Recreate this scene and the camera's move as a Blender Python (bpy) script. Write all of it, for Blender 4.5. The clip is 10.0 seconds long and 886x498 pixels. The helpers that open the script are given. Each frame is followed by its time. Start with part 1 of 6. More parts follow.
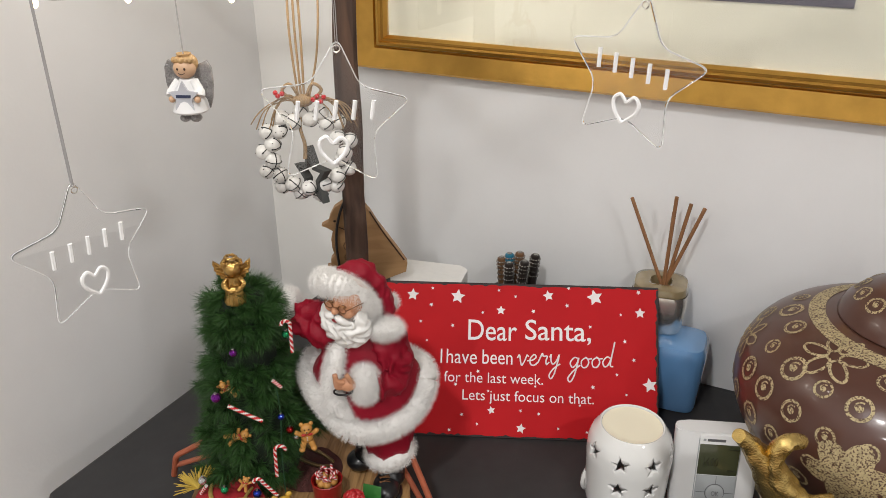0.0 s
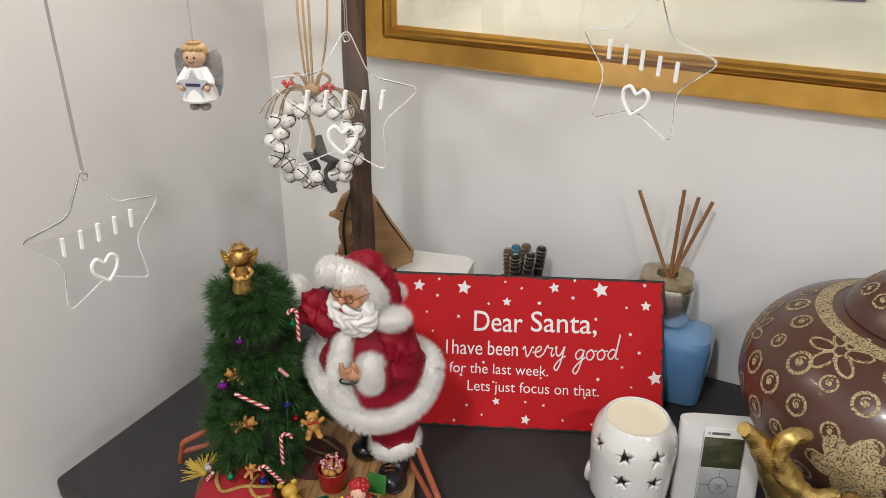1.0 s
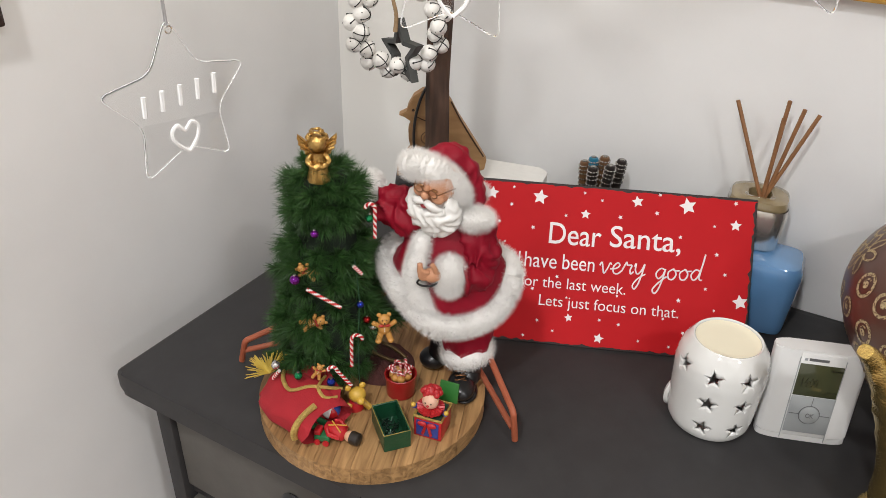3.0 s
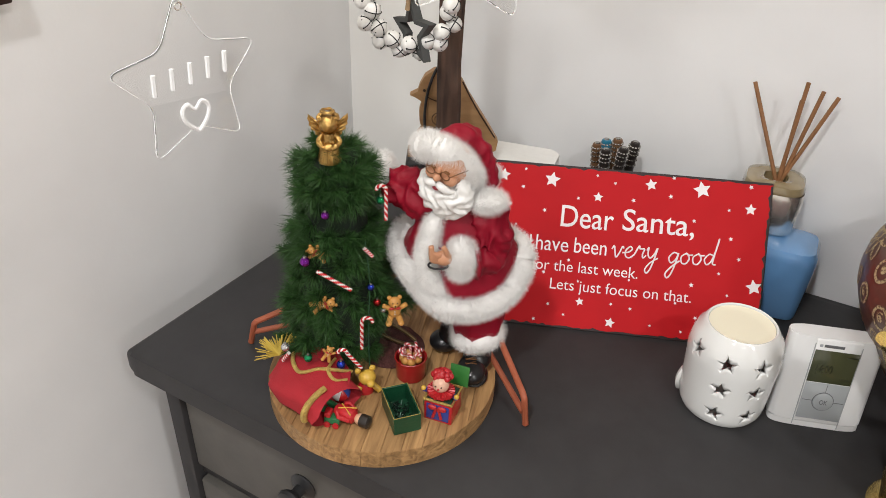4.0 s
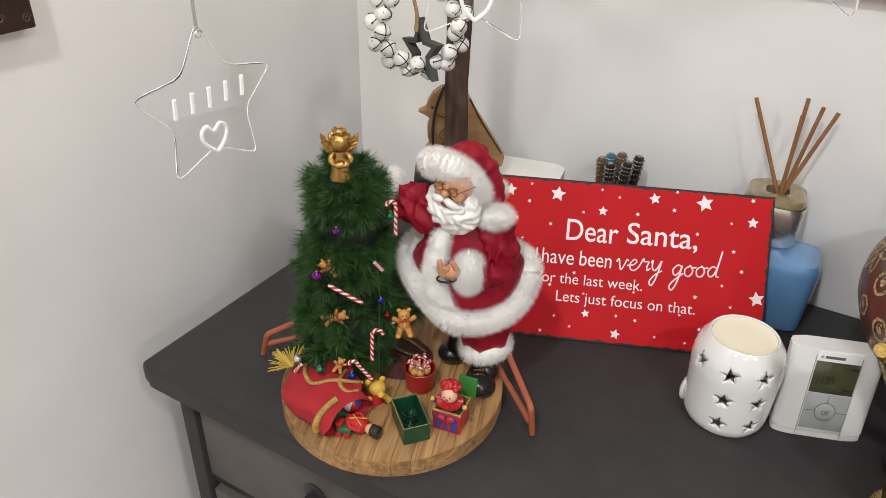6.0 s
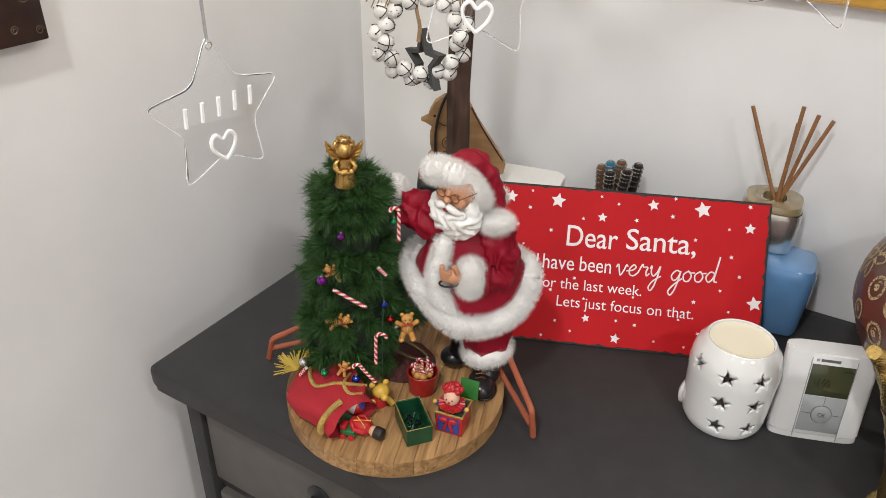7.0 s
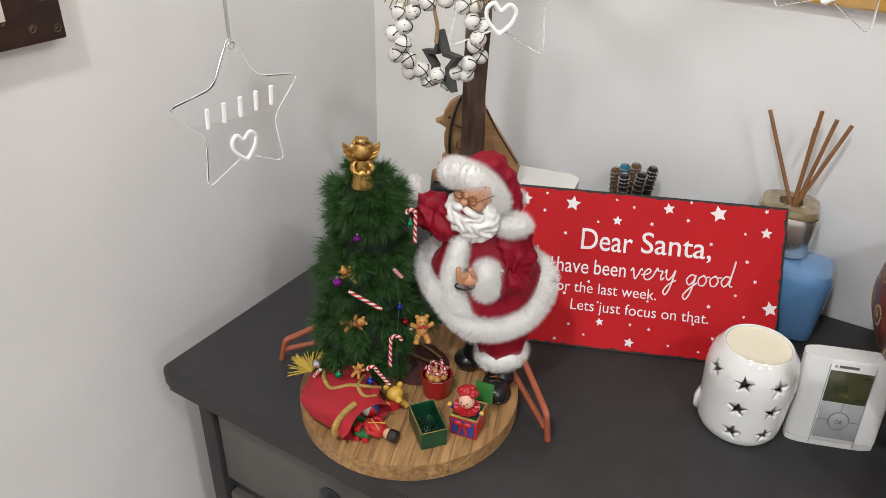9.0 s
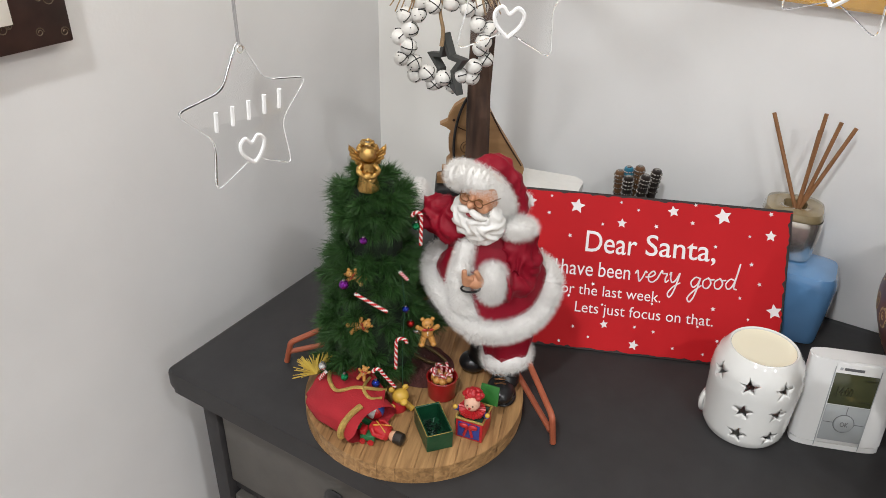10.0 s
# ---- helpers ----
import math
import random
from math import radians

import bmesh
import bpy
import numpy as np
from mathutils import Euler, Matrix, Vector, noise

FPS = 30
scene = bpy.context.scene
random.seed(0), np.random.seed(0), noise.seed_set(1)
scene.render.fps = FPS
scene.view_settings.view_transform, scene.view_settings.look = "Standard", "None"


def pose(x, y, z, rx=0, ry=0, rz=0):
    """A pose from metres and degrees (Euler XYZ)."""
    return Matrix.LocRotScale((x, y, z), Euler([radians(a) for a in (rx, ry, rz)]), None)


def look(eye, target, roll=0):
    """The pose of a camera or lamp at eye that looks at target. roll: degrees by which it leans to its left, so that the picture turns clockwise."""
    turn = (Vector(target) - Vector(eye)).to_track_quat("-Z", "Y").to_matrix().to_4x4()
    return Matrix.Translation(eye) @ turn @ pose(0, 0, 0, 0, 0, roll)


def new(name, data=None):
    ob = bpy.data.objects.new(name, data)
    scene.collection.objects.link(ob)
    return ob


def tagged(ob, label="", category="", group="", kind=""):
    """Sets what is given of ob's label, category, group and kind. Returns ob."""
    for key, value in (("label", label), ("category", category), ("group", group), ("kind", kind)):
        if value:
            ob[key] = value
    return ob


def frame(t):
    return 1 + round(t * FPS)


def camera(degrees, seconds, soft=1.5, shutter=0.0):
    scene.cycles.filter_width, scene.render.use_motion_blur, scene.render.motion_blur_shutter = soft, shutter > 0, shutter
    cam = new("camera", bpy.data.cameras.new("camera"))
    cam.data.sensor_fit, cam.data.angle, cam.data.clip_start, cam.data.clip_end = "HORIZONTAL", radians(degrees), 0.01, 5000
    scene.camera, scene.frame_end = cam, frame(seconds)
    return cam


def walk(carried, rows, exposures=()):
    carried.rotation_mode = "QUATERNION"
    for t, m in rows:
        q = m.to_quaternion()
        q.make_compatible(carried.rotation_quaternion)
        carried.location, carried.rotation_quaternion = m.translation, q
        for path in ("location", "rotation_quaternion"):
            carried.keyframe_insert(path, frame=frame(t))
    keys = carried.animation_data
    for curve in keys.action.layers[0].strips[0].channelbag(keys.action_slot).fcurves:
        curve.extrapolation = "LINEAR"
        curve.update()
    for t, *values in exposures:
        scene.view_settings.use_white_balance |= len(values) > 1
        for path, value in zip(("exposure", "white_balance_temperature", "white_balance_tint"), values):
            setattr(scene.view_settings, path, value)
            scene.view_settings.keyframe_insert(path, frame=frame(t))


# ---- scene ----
cam = camera(62.0, 10.0, soft=0.85)
PATH = [
    (0, (0.708, -0.856, 1.512), (-0.09, 0.775, 0.674), -0.1),
    (0.5, (0.708, -0.854, 1.512), (-0.092, 0.772, 0.666), 0.0),
    (1, (0.707, -0.858, 1.512), (-0.099, 0.758, 0.653), 0.3),
    (1.5, (0.696, -0.859, 1.498), (-0.121, 0.738, 0.614), 0.8),
    (2, (0.676, -0.86, 1.482), (-0.151, 0.707, 0.554), 1.3),
    (2.5, (0.659, -0.859, 1.468), (-0.173, 0.676, 0.491), 1.7),
    (4, (0.644, -0.853, 1.458), (-0.191, 0.623, 0.398), 2.0),
    (4.5, (0.639, -0.86, 1.463), (-0.198, 0.613, 0.4), 2.0),
    (5, (0.642, -0.864, 1.466), (-0.203, 0.612, 0.412), 1.9),
    (5.5, (0.645, -0.862, 1.467), (-0.207, 0.615, 0.422), 1.7),
    (7, (0.657, -0.876, 1.475), (-0.216, 0.608, 0.457), 1.3),
    (7.5, (0.654, -0.878, 1.474), (-0.223, 0.607, 0.463), 1.4),
    (8, (0.657, -0.879, 1.476), (-0.226, 0.605, 0.467), 1.4),
    (8.5, (0.65, -0.871, 1.475), (-0.232, 0.612, 0.463), 1.5),
    (9, (0.646, -0.879, 1.474), (-0.237, 0.6, 0.459), 1.6),
    (9.5, (0.643, -0.881, 1.472), (-0.241, 0.599, 0.458), 1.6),
    (10, (0.642, -0.882, 1.475), (-0.243, 0.599, 0.464), 1.6),
]
walk(cam, [(t, look(eye, target, roll)) for t, eye, target, roll in PATH],
     [(0.0, -0.38, 6440, 10), (1.0, -0.35, 6440, 10), (2.5, -0.21, 6420, 10), (4.0, -0.12, 6400, 10), (7.0, -0.18, 6380, 10), (10.0, -0.20, 6240, 9)])

H = 0.96                      # top of the chest of drawers
FACING = 31.7                 # turn of things that face the room, degrees

# ---- world and lamps ----
world = bpy.data.worlds.new("world")
scene.world = world
world.use_nodes = True
world.node_tree.nodes["Background"].inputs[0].default_value = (0.75, 0.85, 1.0, 1)
world.node_tree.nodes["Background"].inputs[1].default_value = 0.25


def downlight(x, y, watts, size=0.09, colour=(1.0, 0.985, 0.965)):
    data = bpy.data.lights.new("downlight_lamp", "AREA")
    data.shape, data.size, data.energy, data.color = "DISK", size, watts, colour
    data.spread = radians(150)
    ob = new("downlight_lamp", data)
    ob.matrix_world = pose(x, y, 2.385)
    return ob


for x, y, watts in ((0.50, -1.30, 12.0), (1.55, -1.25, 10.0), (0.45, -2.40, 10.0), (1.60, -2.40, 11.0), (2.65, -1.80, 24.0)):
    downlight(x, y, watts, 0.11)


# the string lights wound round the display branch
for x, y, z in ((0.240, -0.500, 1.520), (0.150, -0.390, 1.610), (0.300, -0.330, 1.500), (0.345, -0.365, 1.478), (0.420, -0.400, 1.585), (0.270, -0.250, 1.640), (0.200, -0.300, 1.700)):
    data = bpy.data.lights.new("string_light_lamp", "POINT")
    data.energy, data.color, data.shadow_soft_size = 0.34, (1.0, 0.92, 0.80), 0.006
    new("string_light_lamp", data).location = (x, y, z)


# ---- materials ----
def mat(name, colour, rough=0.5, metal=0.0, vary=0.12, scale=30.0, bump=0.0, bump_scale=200.0, coat=0.0, island=0.0, rand=0.0, spec=0.5):
    """A plain surface with two scales of tone and a fine relief."""
    m = bpy.data.materials.new(name)
    m.use_nodes = True
    nt = m.node_tree
    b = nt.nodes["Principled BSDF"]
    b.inputs["Roughness"].default_value, b.inputs["Metallic"].default_value = rough, metal
    b.inputs["Coat Weight"].default_value = coat
    b.inputs["Coat Roughness"].default_value = 0.08
    b.inputs["Specular IOR Level"].default_value = spec
    tc = nt.nodes.new("ShaderNodeTexCoord")
    n1 = nt.nodes.new("ShaderNodeTexNoise")
    n1.inputs["Scale"].default_value, n1.inputs["Detail"].default_value = scale, 6
    n2 = nt.nodes.new("ShaderNodeTexNoise")
    n2.inputs["Scale"].default_value, n2.inputs["Detail"].default_value = scale * 0.15, 2
    nt.links.new(tc.outputs["Object"], n1.inputs["Vector"])
    nt.links.new(tc.outputs["Object"], n2.inputs["Vector"])
    add = nt.nodes.new("ShaderNodeMath")
    nt.links.new(n1.outputs["Fac"], add.inputs[0])
    nt.links.new(n2.outputs["Fac"], add.inputs[1])
    last = add
    if island or rand:
        src = nt.nodes.new("ShaderNodeNewGeometry") if island else nt.nodes.new("ShaderNodeObjectInfo")
        k = nt.nodes.new("ShaderNodeMath")
        k.operation = "MULTIPLY_ADD"
        nt.links.new(src.outputs["Random Per Island" if island else "Random"], k.inputs[0])
        k.inputs[1].default_value = island or rand
        nt.links.new(add.outputs[0], k.inputs[2])
        last = k
    ramp = nt.nodes.new("ShaderNodeMapRange")
    ramp.inputs[1].default_value, ramp.inputs[2].default_value = 0.6, 1.4 + island + rand
    ramp.inputs[3].default_value, ramp.inputs[4].default_value = 1 - vary, 1 + vary
    nt.links.new(last.outputs[0], ramp.inputs[0])
    mul = nt.nodes.new("ShaderNodeVectorMath")
    mul.operation = "SCALE"
    mul.inputs[0].default_value = colour
    nt.links.new(ramp.outputs[0], mul.inputs["Scale"])
    nt.links.new(mul.outputs[0], b.inputs["Base Color"])
    if bump:
        n3 = nt.nodes.new("ShaderNodeTexNoise")
        n3.inputs["Scale"].default_value, n3.inputs["Detail"].default_value = bump_scale, 4
        nt.links.new(tc.outputs["Object"], n3.inputs["Vector"])
        bp = nt.nodes.new("ShaderNodeBump")
        bp.inputs["Strength"].default_value, bp.inputs["Distance"].default_value = bump, 0.002
        nt.links.new(n3.outputs["Fac"], bp.inputs["Height"])
        nt.links.new(bp.outputs[0], b.inputs["Normal"])
    return m


def wood(name, dark, light, rough=0.5, rings=(12, 90, 90), bump=0.25, rand=0.0):
    """Grain that runs along the object's x."""
    m = mat(name, light, rough)
    nt = m.node_tree
    b = nt.nodes["Principled BSDF"]
    tc = nt.nodes.new("ShaderNodeTexCoord")
    mp = nt.nodes.new("ShaderNodeMapping")
    mp.inputs["Scale"].default_value = rings
    n = nt.nodes.new("ShaderNodeTexNoise")
    n.inputs["Scale"].default_value, n.inputs["Detail"].default_value, n.inputs["Distortion"].default_value = 1.0, 8, 0.6
    cr = nt.nodes.new("ShaderNodeValToRGB")
    cr.color_ramp.elements[0].position, cr.color_ramp.elements[1].position = 0.32, 0.68
    cr.color_ramp.elements[0].color, cr.color_ramp.elements[1].color = (*dark, 1), (*light, 1)
    nt.links.new(tc.outputs["Object"], mp.inputs["Vector"])
    nt.links.new(mp.outputs[0], n.inputs["Vector"])
    nt.links.new(n.outputs["Fac"], cr.inputs[0])
    out = cr.outputs[0]
    if rand:
        info = nt.nodes.new("ShaderNodeObjectInfo")
        hs = nt.nodes.new("ShaderNodeHueSaturation")
        mr = nt.nodes.new("ShaderNodeMapRange")
        mr.inputs[3].default_value, mr.inputs[4].default_value = 1 - rand, 1 + rand
        nt.links.new(info.outputs["Random"], mr.inputs[0])
        nt.links.new(mr.outputs[0], hs.inputs["Value"])
        nt.links.new(out, hs.inputs["Color"])
        out = hs.outputs[0]
    nt.links.new(out, b.inputs["Base Color"])
    bp = nt.nodes.new("ShaderNodeBump")
    bp.inputs["Strength"].default_value, bp.inputs["Distance"].default_value = bump, 0.002
    nt.links.new(n.outputs["Fac"], bp.inputs["Height"])
    nt.links.new(bp.outputs[0], b.inputs["Normal"])
    return m


def glass(name, colour=(1, 1, 1), rough=0.0, ior=1.49):
    m = bpy.data.materials.new(name)
    m.use_nodes = True
    b = m.node_tree.nodes["Principled BSDF"]
    b.inputs["Base Color"].default_value = (*colour, 1)
    b.inputs["Roughness"].default_value, b.inputs["IOR"].default_value = rough, ior
    b.inputs["Transmission Weight"].default_value = 1.0
    return m


# uneven wall tone: blotchy plaster, with soft mottled shadows put into the colour
WALL = mat("wall_paint", (0.80, 0.80, 0.80), 0.65, vary=0.07, scale=7, bump=0.06, bump_scale=260)
TRIM = mat("white_gloss_paint", (0.88, 0.87, 0.84), 0.35, vary=0.015, scale=8)
CEIL = mat("ceiling_paint", (0.85, 0.85, 0.84), 0.8, vary=0.02)
FLOOR = wood("floor_oak", (0.16, 0.10, 0.06), (0.34, 0.23, 0.14), 0.45, (2, 30, 30))
CHEST = mat("dark_grey_stain", (0.031, 0.030, 0.031), 0.5, vary=0.22, scale=40, bump=0.12, bump_scale=60, spec=0.3)
CHEST_WORN = mat("worn_edge", (0.16, 0.15, 0.14), 0.6, vary=0.3, scale=120)
DRAWER = mat("grey_brown_stain", (0.085, 0.079, 0.070), 0.5, vary=0.2, scale=40, bump=0.12, bump_scale=60)
BLACK = mat("black_metal", (0.02, 0.02, 0.021), 0.35, vary=0.2)
BLACK_PLASTIC = mat("black_plastic", (0.018, 0.018, 0.02), 0.45, vary=0.2)
SIGN_RED = mat("sign_red", (0.47, 0.010, 0.014), 0.55, vary=0.08, scale=20, bump=0.03, spec=0.12)
SIGN_EDGE = mat("sign_dark_edge", (0.016, 0.008, 0.008), 0.6, vary=0.4, scale=150)
SIGN_WHITE = mat("sign_white", (0.80, 0.76, 0.76), 0.5, vary=0.03)
CERAMIC = mat("white_ceramic", (0.74, 0.74, 0.72), 0.12, vary=0.015, scale=15, coat=0.6, bump=0.03, bump_scale=40)
CERAMIC_IN = mat("unglazed_ceramic", (0.55, 0.53, 0.50), 0.7, vary=0.05)
WAX = mat("cream_wax", (0.83, 0.77, 0.60), 0.35, vary=0.03, scale=12)
BLUE = mat("blue_ceramic", (0.13, 0.29, 0.54), 0.10, vary=0.05, coat=1.0, bump=0.03, bump_scale=30)
SILVER = mat("brushed_silver", (0.80, 0.77, 0.72), 0.2, 0.9, vary=0.06, bump=0.05, bump_scale=90)
AMBER = mat("amber_metal", (0.30, 0.235, 0.13), 0.10, 0.25, vary=0.3, scale=60, coat=1.0)
REED = mat("brown_reed", (0.25, 0.115, 0.045), 0.6, vary=0.2, scale=90)
GOLD = mat("gold_leaf", (0.66, 0.38, 0.085), 0.34, 1.0, vary=0.22, scale=35, bump=0.25, bump_scale=70)
GOLD_SHADED = mat("gold_leaf_shade", (0.36, 0.19, 0.04), 0.38, 1.0, vary=0.25, scale=60, bump=0.2, bump_scale=70)
GOLD_GLITTER = mat("gold_glitter", (0.62, 0.45, 0.16), 0.26, 1.0, vary=0.35, scale=260, bump=0.35, bump_scale=700)
GOLD_PAINT = mat("gold_paint", (0.50, 0.41, 0.23), 0.55, 0.1, vary=0.25, scale=500, bump=0.5, bump_scale=1200)


def speckled(m, under, scale, low, high):
    """Lets the ground colour show through in fine dots."""
    nt = m.node_tree
    b = nt.nodes["Principled BSDF"]
    old = b.inputs["Base Color"].links[0].from_socket
    tc = nt.nodes.new("ShaderNodeTexCoord")
    n = nt.nodes.new("ShaderNodeTexNoise")
    n.inputs["Scale"].default_value, n.inputs["Detail"].default_value = scale, 2
    mr = nt.nodes.new("ShaderNodeMapRange")
    mr.inputs[1].default_value, mr.inputs[2].default_value = low, high
    mix = nt.nodes.new("ShaderNodeMix")
    mix.data_type = "RGBA"
    mix.inputs[6].default_value = (*under, 1)
    nt.links.new(tc.outputs["Object"], n.inputs["Vector"])
    nt.links.new(n.outputs["Fac"], mr.inputs[0])
    nt.links.new(mr.outputs[0], mix.inputs[0])
    nt.links.new(old, mix.inputs[7])
    nt.links.new(mix.outputs[2], b.inputs["Base Color"])


speckled(GOLD_PAINT, (0.10, 0.05, 0.03), 620, 0.40, 0.50)
MATBOARD = mat("cream_mat_board", (0.53, 0.51, 0.41), 0.8, vary=0.02)
PHOTO = mat("dark_photo_print", (0.05, 0.045, 0.06), 0.5, vary=0.5, scale=20)
PANEL = mat("dark_brown_canvas", (0.035, 0.02, 0.016), 0.35, vary=0.6, scale=60)
BROWN_POT = mat("brown_pot_glaze", (0.085, 0.035, 0.024), 0.30, vary=0.10, scale=25, coat=0.15, bump=0.05, bump_scale=50)
WHITE_PLASTIC = mat("white_plastic", (0.74, 0.74, 0.735), 0.32, vary=0.015)
GREY_PLASTIC = mat("grey_plastic", (0.36, 0.38, 0.39), 0.35, vary=0.03)
DARK_GREY = mat("dark_grey_mark", (0.12, 0.12, 0.125), 0.5)
LCD = mat("lcd_screen", (0.055, 0.06, 0.03), 0.12, vary=0.06, scale=40, coat=0.6)
LCD_INK = mat("lcd_digits", (0.025, 0.027, 0.014), 0.3)
BARK = wood("brown_bark", (0.025, 0.014, 0.010), (0.10, 0.055, 0.036), 0.85, (90, 90, 10), 0.9)
BIRD_WOOD = wood("bird_plywood", (0.30, 0.16, 0.065), (0.47, 0.28, 0.13), 0.55, (14, 60, 60))
BURNT = mat("burnt_line", (0.05, 0.022, 0.01), 0.7)
JUTE = mat("jute_twine", (0.34, 0.23, 0.125), 0.9, vary=0.35, scale=300, bump=0.6, bump_scale=900)
BERRY = mat("red_berry", (0.45, 0.015, 0.02), 0.3)
BELL = mat("white_bell_paint", (0.72, 0.71, 0.68), 0.4, vary=0.12, scale=160, bump=0.15)
STAR_GREY = mat("dark_grey_painted_wood", (0.05, 0.052, 0.05), 0.6, vary=0.2)
ACRYLIC = glass("clear_acrylic")
MARKER = mat("white_marker", (0.85, 0.85, 0.85), 0.6)
EDGE_GLINT = mat("white_edge_glint", (0.90, 0.90, 0.90), 0.15, vary=0.02, coat=0.5)
EDGE_GLINT.node_tree.nodes["Principled BSDF"].inputs["Transmission Weight"].default_value = 0.35
STRING = mat("grey_ribbon", (0.36, 0.35, 0.35), 0.6)
COPPER = mat("copper_rod", (0.33, 0.085, 0.038), 0.5, 0.0, vary=0.15, scale=40)


# ---- mesh helpers ----
def finish(bm, smooth=True, angle=35):
    bmesh.ops.recalc_face_normals(bm, faces=bm.faces)
    for f in bm.faces:
        f.smooth = smooth
    if smooth:
        for e in bm.edges:
            if len(e.link_faces) == 2 and e.calc_face_angle(0) > radians(angle):
                e.smooth = False


def part(name, bm, material, parent=None, label="", m=None, smooth=True, keep_normals=False):
    if not keep_normals:
        finish(bm, smooth)
    me = bpy.data.meshes.new(name)
    bm.to_mesh(me)
    bm.free()
    for mm in (material if isinstance(material, (list, tuple)) else [material]):
        me.materials.append(mm)
    ob = new(name, me)
    if parent is not None:
        ob.parent = parent
    if m is not None:
        ob.matrix_basis = m
    return tagged(ob, label)


def thing(name, label, category, m=None, group="", kind=""):
    ob = new(name)
    ob.empty_display_size = 0.02
    if m is not None:
        ob.matrix_basis = m
    return tagged(ob, label, category, group, kind)


def box(bm, x0, x1, y0, y1, z0, z1, bevel=0.0, seg=2, mi=0):
    r = bmesh.ops.create_cube(bm, size=1)
    for v in r["verts"]:
        v.co = Vector(((x0 + x1) / 2 + v.co.x * (x1 - x0), (y0 + y1) / 2 + v.co.y * (y1 - y0), (z0 + z1) / 2 + v.co.z * (z1 - z0)))
    faces = list({f for v in r["verts"] for f in v.link_faces})
    for f in faces:
        f.material_index = mi
    if bevel:
        edges = list({e for v in r["verts"] for e in v.link_edges})
        out = bmesh.ops.bevel(bm, geom=edges, offset=bevel, segments=seg, profile=0.5, affect="EDGES", clamp_overlap=True)
        for f in out["faces"]:
            f.material_index = mi
    return bm


def lathe(bm, profile, n=48, centre=(0, 0, 0), mi=0, close=False):
    """Turns (r, z) pairs about z."""
    c = Vector(centre)
    rings = []
    for r, z in profile:
        if r < 1e-6:
            rings.append([bm.verts.new(c + Vector((0, 0, z)))])
        else:
            rings.append([bm.verts.new(c + Vector((r * math.cos(2 * math.pi * i / n), r * math.sin(2 * math.pi * i / n), z))) for i in range(n)])
    for a, b in zip(rings, rings[1:]):
        for i in range(n):
            j = (i + 1) % n
            q = [a[i % len(a)], a[j % len(a)], b[j % len(b)], b[i % len(b)]]
            q = list(dict.fromkeys(q))
            if len(q) > 2:
                bm.faces.new(q).material_index = mi
    return bm


def tube(bm, pts, radius, n=8, mi=0, cap=True):
    """A round rod along points; radius may be a list."""
    pts = [Vector(p) for p in pts]
    rings, up = [], None
    for i, p in enumerate(pts):
        d = (pts[min(i + 1, len(pts) - 1)] - pts[max(i - 1, 0)]).normalized()
        if up is None:
            up = d.orthogonal().normalized()
        up = (up - d * up.dot(d)).normalized()
        side = d.cross(up)
        r = radius[i] if isinstance(radius, (list, tuple)) else radius
        rings.append([bm.verts.new(p + (up * math.cos(2 * math.pi * k / n) + side * math.sin(2 * math.pi * k / n)) * r) for k in range(n)])
    for a, b in zip(rings, rings[1:]):
        for k in range(n):
            bm.faces.new((a[k], a[(k + 1) % n], b[(k + 1) % n], b[k])).material_index = mi
    if cap:
        bm.faces.new(rings[0][::-1]).material_index = mi
        bm.faces.new(rings[-1]).material_index = mi
    return bm


def curve(pts, steps=8):
    """A smooth line through points."""
    p = [Vector(q) for q in pts]
    out = []
    for i in range(len(p) - 1):
        a, b, c, d = p[max(i - 1, 0)], p[i], p[i + 1], p[min(i + 2, len(p) - 1)]
        for k in range(steps):
            t = k / steps
            out.append(0.5 * (2 * b + (c - a) * t + (2 * a - 5 * b + 4 * c - d) * t * t + (3 * b - a - 3 * c + d) * t ** 3))
    return out + [p[-1]]


def ball(bm, centre, r, u=16, v=10, mi=0, turn=None):
    """An ellipsoid; r is a number or three."""
    r = Vector((r, r, r)) if isinstance(r, (int, float)) else Vector(r)
    out = bmesh.ops.create_uvsphere(bm, u_segments=u, v_segments=v, radius=1)
    m = Matrix.Translation(centre) @ (turn.to_4x4() if turn else Matrix()) @ Matrix.Diagonal((*r, 1))
    bmesh.ops.transform(bm, matrix=m, verts=out["verts"])
    for f in {f for w in out["verts"] for f in w.link_faces}:
        f.material_index = mi
    return out["verts"]


def prism(bm, outline, z0, z1, mi=0, m=None):
    """A flat shape with thickness; outline is (x, y) pairs."""
    lo = [bm.verts.new((x, y, z0)) for x, y in outline]
    hi = [bm.verts.new((x, y, z1)) for x, y in outline]
    fs = [bm.faces.new(lo[::-1]), bm.faces.new(hi)]
    for i in range(len(lo)):
        j = (i + 1) % len(lo)
        fs.append(bm.faces.new((lo[i], lo[j], hi[j], hi[i])))
    for f in fs:
        f.material_index = mi
    if m is not None:
        bmesh.ops.transform(bm, matrix=m, verts=lo + hi)
    return lo + hi


def star_outline(r, inner=0.45, n=5, turn=90.0):
    return [((r if k % 2 == 0 else r * inner) * math.cos(radians(turn + 180 * k / n)), (r if k % 2 == 0 else r * inner) * math.sin(radians(turn + 180 * k / n))) for k in range(2 * n)]


